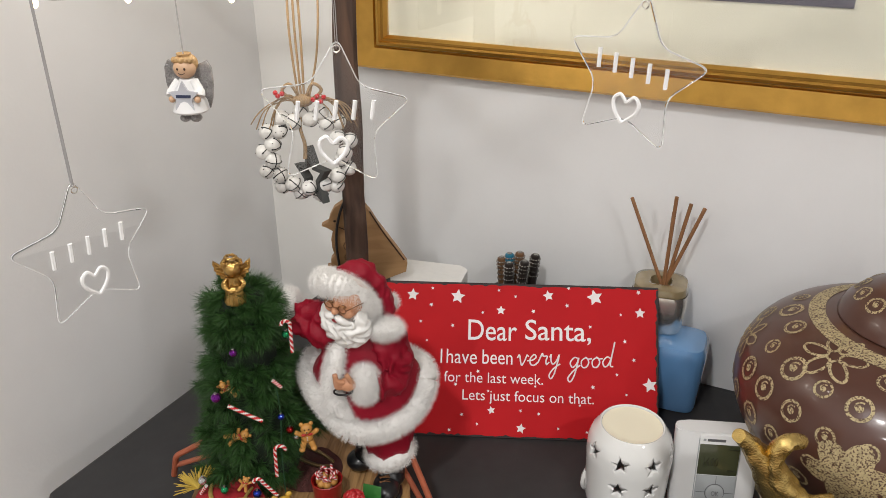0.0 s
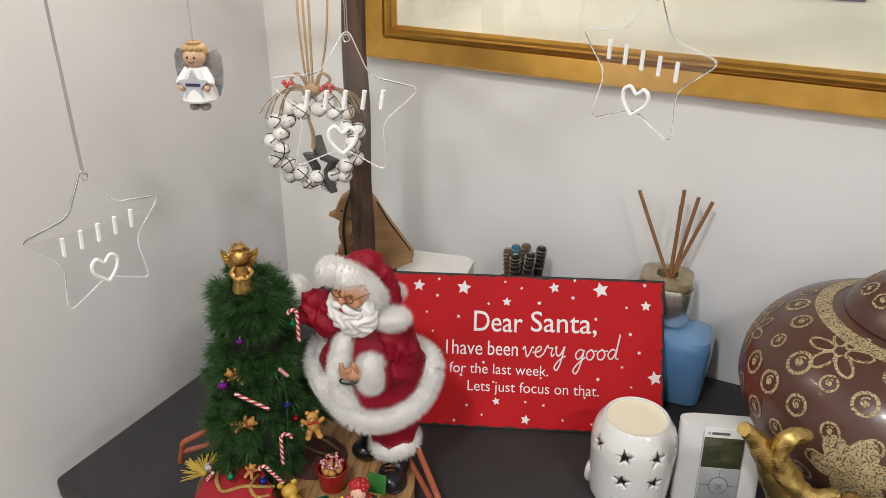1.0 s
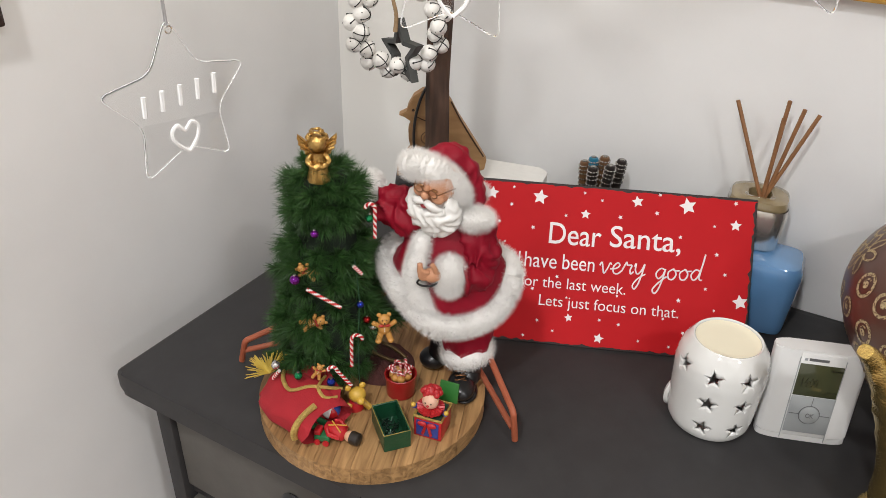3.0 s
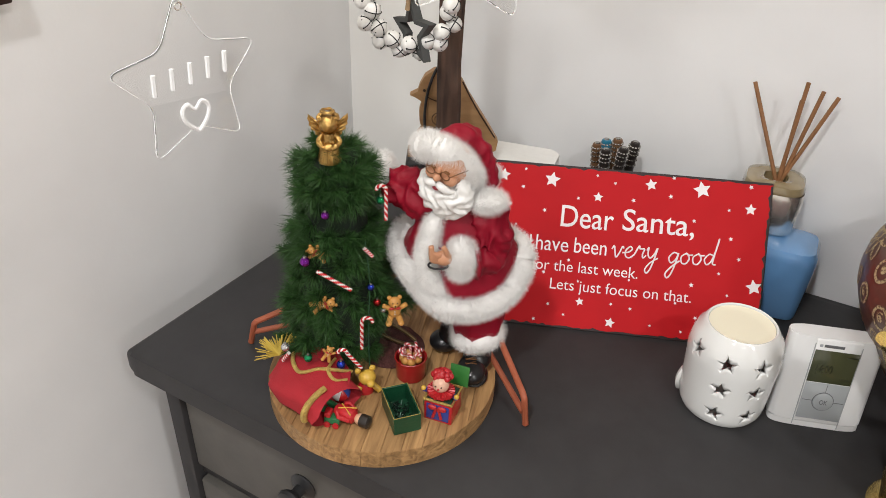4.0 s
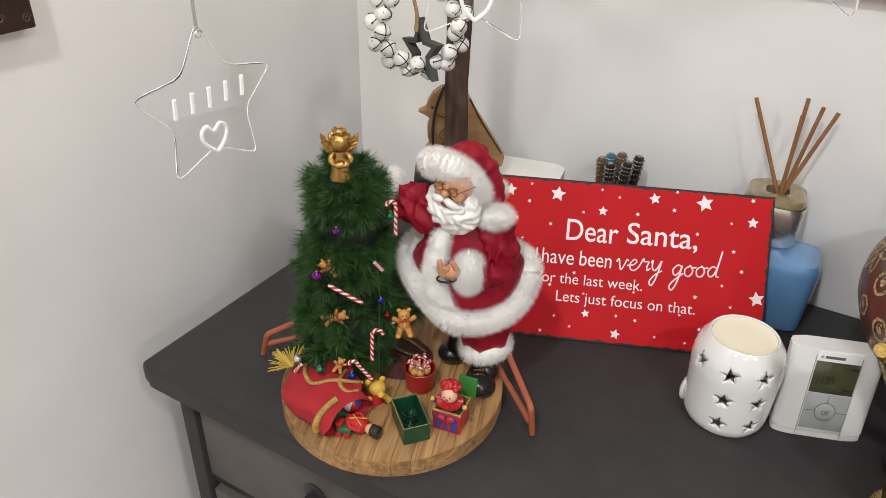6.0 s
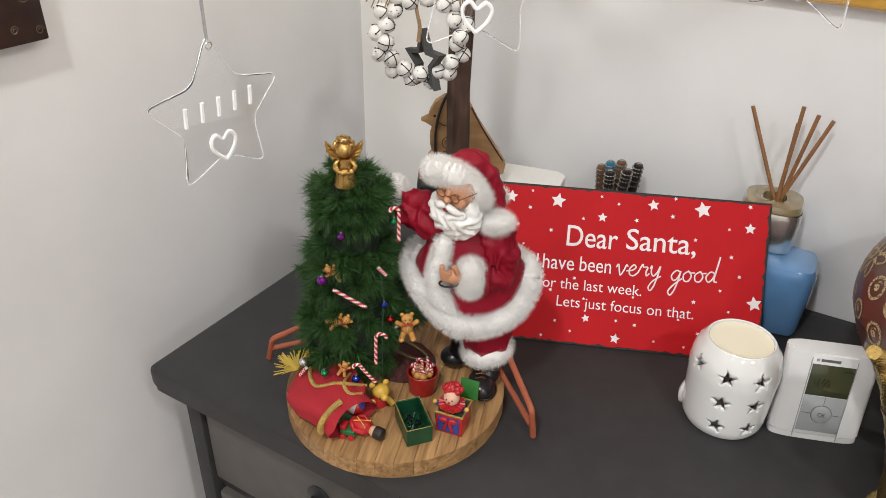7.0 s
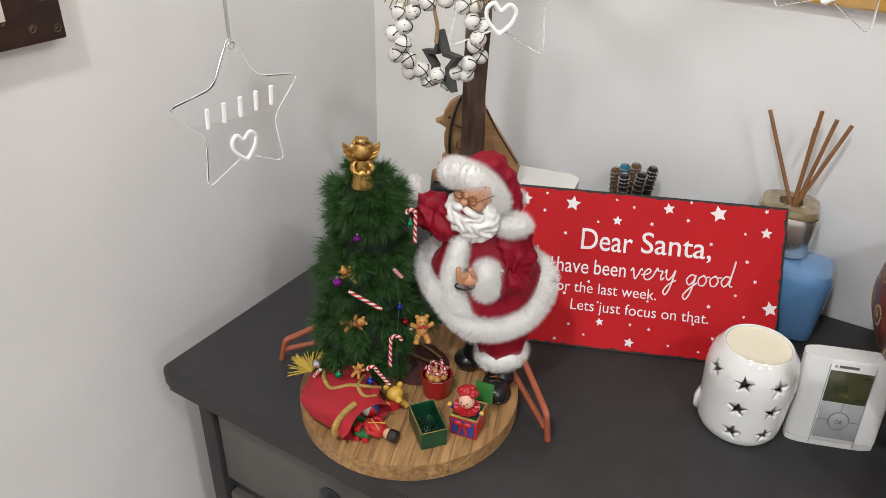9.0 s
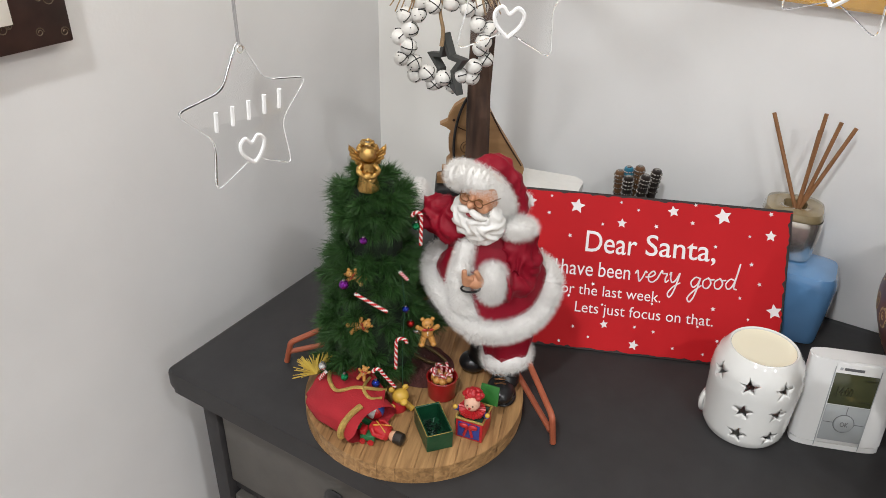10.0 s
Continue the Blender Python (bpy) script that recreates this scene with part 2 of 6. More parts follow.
def rounded(outline, amount=0.25, seg=4):
    """Rounds the corners of an outline."""
    out, n = [], len(outline)
    for i in range(n):
        a, b, c = Vector(outline[i - 1]), Vector(outline[i]), Vector(outline[(i + 1) % n])
        p, q = b.lerp(a, amount), b.lerp(c, amount)
        for k in range(seg + 1):
            t = k / seg
            out.append(tuple((1 - t) ** 2 * p + 2 * t * (1 - t) * b + t * t * q))
    return out


def rounded_rect(w, h, r, seg=6):
    pts = []
    for cx, cy, a in ((w / 2 - r, h / 2 - r, 0), (-w / 2 + r, h / 2 - r, 90), (-w / 2 + r, -h / 2 + r, 180), (w / 2 - r, -h / 2 + r, 270)):
        pts += [(cx + r * math.cos(radians(a + 90 * k / seg)), cy + r * math.sin(radians(a + 90 * k / seg))) for k in range(seg + 1)]
    return pts


def squircle_lathe(bm, profile, p=4.0, n=48, sx=1.0, sy=1.0, centre=(0, 0, 0), mi=0):
    """A rounded-square body: (half width, z) pairs."""
    c = Vector(centre)
    rings = []
    for r, z in profile:
        if r < 1e-6:
            rings.append([bm.verts.new(c + Vector((0, 0, z)))])
            continue
        ring = []
        for i in range(n):
            a = 2 * math.pi * i / n
            k = (abs(math.cos(a)) ** p + abs(math.sin(a)) ** p) ** (-1 / p)
            ring.append(bm.verts.new(c + Vector((r * sx * k * math.cos(a), r * sy * k * math.sin(a), z))))
        rings.append(ring)
    for a, b in zip(rings, rings[1:]):
        for i in range(n):
            j = (i + 1) % n
            q = list(dict.fromkeys([a[i % len(a)], a[j % len(a)], b[j % len(b)], b[i % len(b)]]))
            bm.faces.new(q).material_index = mi
    return bm


def nb():
    return bmesh.new()


# ---- the room ----
def slab(name, x0, x1, y0, y1, z0, z1, material, label, category):
    ob = part(name, box(nb(), x0, x1, y0, y1, z0, z1), material, None, label, smooth=False)
    return tagged(ob, label, category, kind="structure")


slab("wall_west", -0.12, 0.004, -3.4, 0.0, 0, 2.4, WALL, "pale grey-white painted side wall", "wall")
slab("wall_north", -0.12, 3.4, 0.0, 0.12, 0, 2.4, WALL, "pale grey-white painted back wall", "wall")
slab("wall_east", 3.4, 3.52, -3.4, 0.12, 0, 2.4, WALL, "plain painted wall across the room", "wall")
slab("wall_south", -0.12, 3.52, -3.52, -3.4, 0, 2.4, WALL, "plain painted wall behind the viewer", "wall")
slab("ceiling", -0.12, 3.52, -3.52, 0.12, 2.4, 2.5, CEIL, "plain white painted ceiling", "ceiling")
slab("floor", -0.12, 3.52, -3.52, 0.12, -0.1, 0.0, FLOOR, "brown wooden floor of the room", "floor")
slab("trim", 0.004, 0.163, -0.012, 0.0, 0, 2.4, TRIM, "white painted boxed-in corner strip", "trim")

# ---- chest of drawers ----
CX0, CX1, CY0, CY1 = 0.0765, 1.17, -0.5105, -0.006
chest = thing("chest_of_drawers", "dark grey-brown stained wooden chest of drawers", "chest of drawers", pose(0, 0, 0))
bm = nb()
outline = rounded([(CX0, CY0), (CX1, CY0), (CX1, CY1), (CX0, CY1)], 0.018, 5)
vs = prism(bm, outline, H - 0.026, H)
top = [f for f in bm.faces if abs(f.normal.z) > 0.9 or len(f.verts) > 4]
edges = list({e for f in top for e in f.edges})
bmesh.ops.bevel(bm, geom=edges, offset=0.006, segments=3, profile=0.5, affect="EDGES", clamp_overlap=True)
part("worktop", bm, CHEST, chest, "dark stained top with a rounded edge")
BX0, BX1, BY0, BY1 = CX0 + 0.0180, CX1 - 0.0180, CY0 + 0.026, CY1 - 0.004
part("side_panel", box(nb(), BX0 + 0.003, BX0 + 0.022, BY0 + 0.045, BY1 - 0.04, 0.08, H - 0.026), CHEST, chest)
part("side_panel", box(nb(), BX1 - 0.022, BX1 - 0.003, BY0 + 0.045, BY1 - 0.04, 0.08, H - 0.026), CHEST, chest)
part("back_panel", box(nb(), BX0 + 0.022, BX1 - 0.022, BY1 - 0.02, BY1 - 0.01, 0.08, H - 0.026), CHEST, chest)
for px0 in (BX0, BX1 - 0.022):
    for py0 in (BY0, BY1 - 0.042):
        part("leg", box(nb(), px0, px0 + 0.022, py0, py0 + 0.042, 0.0, H - 0.0262, 0.003), CHEST, chest)
part("rail", box(nb(), BX0 + 0.022, BX1 - 0.022, BY0 + 0.012, BY0 + 0.03, H - 0.036, H - 0.0262, 0.001), CHEST, chest)
rows = [(H - 0.036, H - 0.172, 2), (H - 0.190, H - 0.436, 1), (H - 0.454, H - 0.694, 1)]
for z1, z0, n in rows:
    part("rail", box(nb(), BX0 + 0.022, BX1 - 0.022, BY0 + 0.012, BY0 + 0.03, z0 - 0.018, z0, 0.001), CHEST, chest)
    w = (BX1 - BX0 - 0.044) / n
    for k in range(n):
        a = BX0 + 0.022 + k * w + 0.003
        b = a + w - 0.006
        d = part("drawer", box(nb(), a, b, BY0 + 0.004, BY0 + 0.34, z0 + 0.003, z1 - 0.003, 0.003), DRAWER, chest, "grey-brown stained drawer front")
        for kx in ((a + 0.162, b - 0.162) if n == 2 else (a + 0.2, b - 0.2)):
            kb = lathe(nb(), [(0, 0), (0.0145, 0), (0.0155, 0.002), (0.012, 0.004), (0.0065, 0.006), (0.0062, 0.014), (0.011, 0.018), (0.0135, 0.022), (0.0125, 0.026), (0.007, 0.0285), (0, 0.029)], 28)
            part("knob", kb, BLACK, d, "round black metal knob", pose(kx, BY0 + 0.0042, z0 + (z1 - z0) * 0.5, 90, 0, 0))
rnd = random.Random(4)
bm = nb()
for k in range(46):
    x = CX0 + 0.02 + rnd.random() ** 1.6 * 0.5
    w = rnd.uniform(0.001, 0.006)
    bmesh.ops.create_circle(bm, cap_ends=True, segments=7, radius=1, matrix=Matrix.Translation((x, CY0 + 0.0022 + rnd.uniform(-0.0003, 0.0003), H - 0.0018)) @ pose(0, 0, 0, 45, 0, 0) @ Matrix.Diagonal((w, rnd.uniform(0.0004, 0.0011), 1, 1)))
tagged(part("worn_paint", bm, CHEST_WORN, chest, "chipped pale wear along the edge"), kind="stuff")

# ---- sign ----
SIGN_W, SIGN_H = 0.345, 0.178
sign_m = pose(0.635, -0.1515, H + 0.0005, 0, 0, 22.4) @ pose(0, 0, 0, -31.5, 0, 0)
sign = thing("sign", "red metal plaque with white stars and lettering, leaning back", "sign", sign_m)
bm = nb()
box(bm, -SIGN_W, 0, 0.0, 0.004, 0, SIGN_H, 0.0008, 1)
part("plate", bm, SIGN_EDGE, sign, "dark distressed edge")
rnd = random.Random(11)
def ragged(w, h, step=0.004, amp=0.0013):
    pts = []
    for (x0, y0), (x1, y1) in (((0, 0), (w, 0)), ((w, 0), (w, h)), ((w, h), (0, h)), ((0, h), (0, 0))):
        n = max(2, int(math.hypot(x1 - x0, y1 - y0) / step))
        for k in range(n):
            t = k / n
            inx, iny = (y0 - y1), (x1 - x0)
            L = math.hypot(inx, iny)
            o = 0.0021 + rnd.random() * amp + (rnd.random() < 0.12) * 0.0014
            pts.append((x0 + (x1 - x0) * t + inx / L * o + rnd.uniform(-1, 1) * 0.001, y0 + (y1 - y0) * t + iny / L * o))
    return pts
bm = nb()
prism(bm, [(x - SIGN_W, y) for x, y in ragged(SIGN_W, SIGN_H)], 0, 0.0008, 0, pose(0, -0.0006, 0, 90, 0, 0))
part("red_face", bm, SIGN_RED, sign, "red painted face", smooth=False)


def sign_star(u, v, r, turn):
    bm = nb()
    prism(bm, rounded(star_outline(r, 0.48, 5, 90 + turn), 0.12, 2), 0, 0.0005, 0, pose(u, -0.0016, v, 90, 0, 0))
    part("star", bm, SIGN_WHITE, sign, smooth=False)


def lettering(text, u, v, width, height, parent, material, shear=0.0, bold=0.0, depth=0.0003, m=None):
    """A line of text that starts at (u, v) on its face and is as wide and high as given."""
    c = bpy.data.curves.new("lettering", "FONT")
    c.body, c.shear, c.offset, c.extrude = text, shear, bold, depth
    c.size = 1.0
    c.resolution_u = 4
    ob = new("lettering", c)
    bpy.context.view_layer.update()
    me = ob.to_mesh()
    xs = [q.co.x for q in me.vertices]
    ys = [q.co.y for q in me.vertices]
    x0, x1, y1 = min(xs), max(xs), max(ys)
    ob.to_mesh_clear()
    sx = width / (x1 - x0)
    sy = height / y1
    c.extrude = depth / 0.02
    ob.parent = parent
    ob.matrix_basis = (m or Matrix()) @ pose(u, -0.0017, v, 90, 0, 0) @ Matrix.Diagonal((sx, sy, 0.02, 1)) @ Matrix.Translation((-x0, 0, 0))
    ob.data.materials.append(material)
    return ob

for u, v, r in [(-0.2854, 0.162, 0.0074), (-0.2324, 0.1612, 0.0088), (-0.127, 0.1649, 0.0066), (-0.0734, 0.1643, 0.0096), (-0.0216, 0.1477, 0.0063), (-0.0104, 0.0659, 0.0086), (-0.1817, 0.1464, 0.0056), (-0.1903, 0.0315, 0.0048), (-0.1562, 0.0121, 0.0059)]:
    sign_star(u, v, r, (u * 9000) % 30 - 15)
for u, v in [(-0.2633, 0.1508), (-0.2622, 0.1702), (-0.2376, 0.1272), (-0.2028, 0.1433), (-0.1844, 0.1697), (-0.165, 0.1629), (-0.144, 0.1463), (-0.1053, 0.154), (-0.1037, 0.1742), (-0.0785, 0.1303), (-0.0234, 0.1716), (-0.0436, 0.1451), (-0.0388, 0.1147), (-0.0285, 0.0938), (-0.0476, 0.0767), (-0.0747, 0.0616)]:
    sign_star(u, v, 0.0018 + (abs(u) * 7777 % 1) * 0.0009, u * 9000 % 40)
for u, v in [(-0.0368, 0.0543), (-0.0894, 0.0404), (-0.1403, 0.0602), (-0.1943, 0.0533), (-0.2066, 0.0753), (-0.2322, 0.0598), (-0.2751, 0.1311), (-0.2672, 0.1092), (-0.2242, 0.0256), (-0.1568, 0.0322), (-0.136, 0.0293), (-0.2064, 0.0155), (-0.2381, 0.0077), (-0.1137, 0.0135), (-0.0809, 0.0106), (-0.0671, 0.0269), (-0.30, 0.09), (-0.31, 0.14), (-0.29, 0.03)]:
    sign_star(u, v, 0.0016 + (abs(u) * 7777 % 1) * 0.0008, u * 9000 % 40)
for text, u, v, w, h, shear, bold in (
        ("Dear", -0.2191, 0.1115, 0.0565, 0.0232, 0, 0.004), ("Santa,", -0.1529, 0.1135, 0.0757, 0.0232, 0, 0.004),
        ("I", -0.2505, 0.0835, 0.0018, 0.0162, 0, 0.0), ("have", -0.2435, 0.0838, 0.0352, 0.0162, 0, 0.0), ("been", -0.2019, 0.0842, 0.0348, 0.0162, 0, 0.0),
        ("for the last week.", -0.2458, 0.0625, 0.1142, 0.0118, 0, -0.004), ("Lets just focus on that.", -0.2239, 0.0425, 0.1505, 0.0118, 0, -0.004)):
    lettering(text, u, v, w, h, sign, SIGN_WHITE, shear, bold)

# two words in a joined brush script: strokes by letter widths and heights
SCRIPT = {
    "v": ((0.0, 0.7), (0.15, 1.0), (0.34, 0.35), (0.5, 0.0), (0.72, 0.5), (0.85, 1.0), (1.0, 0.85)),
    "e": ((-0.05, 0.4), (0.45, 0.5), (0.72, 0.8), (0.5, 1.02), (0.2, 0.6), (0.3, 0.1), (0.65, 0.0), (1.0, 0.35)),
    "r": ((0.0, 0.3), (0.18, 0.9), (0.28, 1.1), (0.38, 0.85), (0.75, 0.85), (0.68, 0.4), (0.78, 0.05), (1.0, 0.3)),
    "y": ((0.0, 0.7), (0.1, 1.0), (0.14, 0.4), (0.38, 0.05), (0.66, 0.4), (0.84, 1.0), (0.76, 0.1), (0.6, -0.9), (0.36, -1.35), (0.16, -1.0), (0.5, -0.35), (1.05, 0.1)),
    "g": ((0.85, 0.9), (0.48, 1.0), (0.16, 0.5), (0.42, 0.05), (0.76, 0.4), (0.88, 1.0), (0.8, 0.0), (0.62, -0.95), (0.36, -1.35), (0.14, -1.0), (0.5, -0.35), (1.1, 0.3)),
    "o": ((0.55, 1.0), (0.18, 0.65), (0.3, 0.1), (0.66, 0.05), (0.86, 0.5), (0.66, 0.92), (0.5, 1.0), (0.75, 0.85), (1.1, 0.9)),
    "d": ((0.8, 0.9), (0.45, 1.0), (0.15, 0.5), (0.4, 0.05), (0.74, 0.4), (0.94, 1.5), (1.0, 2.5), (0.9, 1.0), (0.88, 0.2), (1.15, 0.1)),
}
for word, u0, v0 in (("very", -0.1625, 0.0838), ("good", -0.1035, 0.0828)):
    for k, letter in enumerate(word):
        pts = curve([(u0 + 0.0124 * (k + x + 0.12 * y), -0.0018, v0 + 0.0006 * k + 0.0118 * y) for x, y in SCRIPT[letter]], 6)
        part("lettering", tube(nb(), pts, 0.00085, 6), SIGN_WHITE, sign)

# ---- tea-light burner ----
burner = thing("oil_burner", "glossy white ceramic burner with star-shaped holes and cream wax", "oil burner", pose(0.6185, -0.2540, H, 0, 0, 0) @ Matrix.Diagonal((1.01, 1.01, 1.0, 1)))
BR = [(0.0, 0.0), (0.030, 0.0), (0.0355, 0.002), (0.0385, 0.008), (0.0395, 0.02), (0.0405, 0.045), (0.0415, 0.065), (0.0405, 0.078), (0.0375, 0.087), (0.0335, 0.0925), (0.0320, 0.0955), (0.0305, 0.097), (0.0290, 0.0962), (0.0285, 0.0935), (0.0270, 0.090), (0.0, 0.0895)]
bm = nb()
fine = []
for (r0, z0), (r1, z1) in zip(BR, BR[1:]):
    n = max(1, int(math.hypot(r1 - r0, z1 - z0) / 0.0035)) if 0.03 < r0 and z0 < 0.09 else 1
    fine += [(r0 + (r1 - r0) * k / n, z0 + (z1 - z0) * k / n) for k in range(n)]
lathe(bm, fine + [BR[-1]], 72)
body = part("pot", bm, CERAMIC, burner)


# the hollow and the star-shaped holes are cut out of the clay
cavity = part("cavity_cutter", lathe(nb(), [(0, 0.005), (0.033, 0.005), (0.0355, 0.012), (0.0370, 0.045), (0.0378, 0.066), (0.0350, 0.079), (0.027, 0.0845), (0, 0.085)], 60), CERAMIC_IN, burner)
bm = nb()
for row, z in enumerate((0.0185, 0.0470, 0.0755)):
    for k in range(8):
        if k == 7 and row < 2:
            continue
        prism(bm, star_outline(0.0084, 0.42, 5, 90 + (12 * k + 25 * row) % 17 - 8), 0.027, 0.050, 0, pose(0, 0, z, 0, 0, -90 + 45 * k) @ pose(0, 0, 0, 90, 0, 90))
holes = part("hole_cutter", bm, CERAMIC, burner)
for cutter in (cavity, holes):
    cut = body.modifiers.new("cut", "BOOLEAN")
    cut.operation, cut.solver, cut.object = "DIFFERENCE", "EXACT", cutter
bpy.context.view_layer.update()
carved = bpy.data.meshes.new_from_object(body.evaluated_get(bpy.context.evaluated_depsgraph_get()))
body.modifiers.clear()
body.data = carved
for cutter in (cavity, holes):
    bpy.data.objects.remove(cutter)
bm = nb()
lathe(bm, [(0.0, 0.0938), (0.020, 0.0939), (0.0272, 0.0943), (0.0287, 0.0952)], 48)
part("wax", bm, WAX, burner, "cream wax filling the dish")
bm = nb()
lathe(bm, [(0.0, 0.0), (0.0155, 0.0), (0.0185, 0.003), (0.017, 0.006), (0.0, 0.005)], 32)
part("thumb_rest", bm, CERAMIC, burner, "", pose(-0.0355, 0.004, 0.0188, 90, 0, 62))

# ---- room thermostat ----
thermo = thing("thermostat", "white plastic room thermostat with grey buttons and dark display", "thermostat", pose(0.7020, -0.2400, H, 0, 0, 20) @ pose(0, 0, 0, -7, 0, 0) @ Matrix.Diagonal((0.99, 0.99, 1.05, 1)))
bm = nb()
TW, TH = 0.041, 0.092
sec = [(-TW, 0.005), (-TW, 0.014), (-TW + 0.006, 0.021), (TW - 0.006, 0.021), (TW, 0.014), (TW, 0.004), (TW - 0.004, 0.001), (0.026, -0.0015), (-0.026, -0.0015), (-TW + 0.004, 0.001)]
prism(bm, rounded(sec, 0.3, 3), 0.006, TH)
bmesh.ops.bevel(bm, geom=list({e for f in bm.faces if len(f.verts) > 6 for e in f.edges}), offset=0.0012, segments=2, affect="EDGES", clamp_overlap=True)
part("case", bm, WHITE_PLASTIC, thermo)
bm = nb()
prism(bm, rounded([(x * 0.985, y) for x, y in sec], 0.3, 3), 0.0004, 0.0056)
part("base_strip", bm, WHITE_PLASTIC, thermo, "white plastic foot strip")
for s in (-1, 1):
    part("wing_joint", box(nb(), s * 0.0199 - 0.0003, s * 0.0199 + 0.0003, -0.0021, 0.0, 0.002, TH - 0.006), GREY_PLASTIC, thermo, "thin moulded joint")
part("front_panel", box(nb(), -0.0195, 0.0195, -0.0026, 0.0, 0.007, TH - 0.002, 0.0008), WHITE_PLASTIC, thermo)
part("button_pad", box(nb(), -0.0190, 0.0190, -0.0036, -0.0024, 0.0105, 0.0480, 0.0006), GREY_PLASTIC, thermo, "grey plastic button pad")
part("display", box(nb(), -0.0190, 0.0190, -0.0033, -0.0024, 0.0486, 0.0805, 0.0004), LCD, thermo, "dark green liquid crystal display")
lettering("14:00", -0.014, 0.058, 0.014, 0.0085, thermo, LCD_INK, m=pose(0, -0.0018, 0))
for x0, x1, z0, z1 in ((0.009, 0.018, 0.0755, 0.0767), (0.009, 0.017, 0.0535, 0.0547)):
    part("display_mark", box(nb(), x0, x1, -0.0036, -0.0032, z0, z1), LCD_INK, thermo)
part("maker_mark", box(nb(), -0.0125, 0.0045, -0.0030, -0.0025, 0.0835, 0.0860), DARK_GREY, thermo, "small dark maker's mark")
part("maker_symbol", box(nb(), -0.0165, -0.0140, -0.0030, -0.0025, 0.0835, 0.0860), GREY_PLASTIC, thermo)
bm = lathe(nb(), [(0, 0), (0.0088, 0), (0.0086, 0.0012), (0.0070, 0.0018), (0, 0.0020)], 40)
okb = part("ok_button", bm, GREY_PLASTIC, thermo, "round grey button", pose(0, -0.0036, 0.030, 90, 0, 0))
bm = lathe(nb(), [(0.0088, 0), (0.0094, 0), (0.0094, 0.0003), (0.0088, 0.0003)], 40)
part("button_ring", bm, DARK_GREY, thermo, "", pose(0, -0.0037, 0.030, 90, 0, 0))
lettering("OK", -0.0035, 0.0278, 0.007, 0.0046, thermo, DARK_GREY, m=pose(0, -0.0038, 0))
for x0, x1, z0, z1 in ((-0.018, -0.0096, 0.0298, 0.0302), (0.0096, 0.018, 0.0298, 0.0302), (-0.0002, 0.0002, 0.0397, 0.0475)):
    part("button_joint", box(nb(), x0, x1, -0.0039, -0.0035, z0, z1), DARK_GREY, thermo)

# ---- blue pot with reed diffuser on it ----
blue = thing("blue_pot", "glossy light blue ceramic block-shaped pot", "pot", pose(0.6195, -0.054, H, 0, 0, 3) @ Matrix.Diagonal((0.96, 0.98, 0.93, 1)))
bm = nb()
squircle_lathe(bm, [(0, 0), (0.036, 0), (0.0395, 0.002), (0.041, 0.008), (0.043, 0.05), (0.0445, 0.080), (0.0435, 0.088), (0.040, 0.0935), (0.032, 0.0965), (0.015, 0.0972), (0, 0.0972)], 5, 64, 1.04, 0.78)
part("body", bm, BLUE, blue)
diff = thing("reed_diffuser", "silver and amber reed diffuser with brown reeds", "reed diffuser", pose(0.598, -0.039, H + 0.0907, 0, 0, 6))
bm = nb()
squircle_lathe(bm, [(0, 0), (0.027, 0), (0.0295, 0.002), (0.0305, 0.006), (0.0325, 0.030), (0.0330, 0.044), (0.0320, 0.050)], 4, 56, 1, 0.92)
part("body", bm, SILVER, diff, "brushed silver body")
bm = nb()
squircle_lathe(bm, [(0.0316, 0.050), (0.0320, 0.053), (0.0300, 0.0585), (0.026, 0.0605), (0.0165, 0.0605), (0.0125, 0.0590), (0.0120, 0.050), (0, 0.050)], 3.4, 56, 1, 0.92)
part("neck", bm, AMBER, diff, "amber tinted shoulder")
for (bx, by), (tx, ty, tz) in (((0.001, 0.0), (0.551, -0.030, 1.204)), ((0.002, 0.002), (0.602, -0.036, 1.215)), ((0.003, 0.0), (0.6005, -0.030, 1.194)), ((0.005, 0.003), (0.618, -0.030, 1.207)), ((0.004, 0.002), (0.633, -0.024, 1.202))):
    base = Vector((0.599 + bx * 0.8, -0.039 + by * 0.8, H + 0.142))
    bm = tube(nb(), [base, Vector((tx, ty, tz))], 0.0022, 8)
    bmesh.ops.transform(bm, matrix=diff.matrix_basis.inverted(), verts=bm.verts)
    part("reed", bm, REED, diff, "brown fibre reed")

# ---- pens in a pot ----
PEN_BODY = mat("pen_dark", (0.03, 0.024, 0.022), 0.3, 0.3)
PEN_BEAD = mat("pen_silver_beads", (0.5, 0.48, 0.45), 0.25, 1.0, vary=0.4, scale=400)
PEN_BLUE = mat("pen_blue", (0.02, 0.16, 0.26), 0.3)
PEN_BROWN = mat("pen_brown", (0.14, 0.07, 0.03), 0.4)
pot = thing("pen_pot", "dark round pot that holds beaded pens", "pen pot", pose(0.412, -0.046, H))
part("body", lathe(nb(), [(0, 0), (0.03, 0), (0.031, 0.003), (0.031, 0.095), (0.0285, 0.095), (0.0285, 0.006), (0, 0.006)], 32), BLACK_PLASTIC, pot)
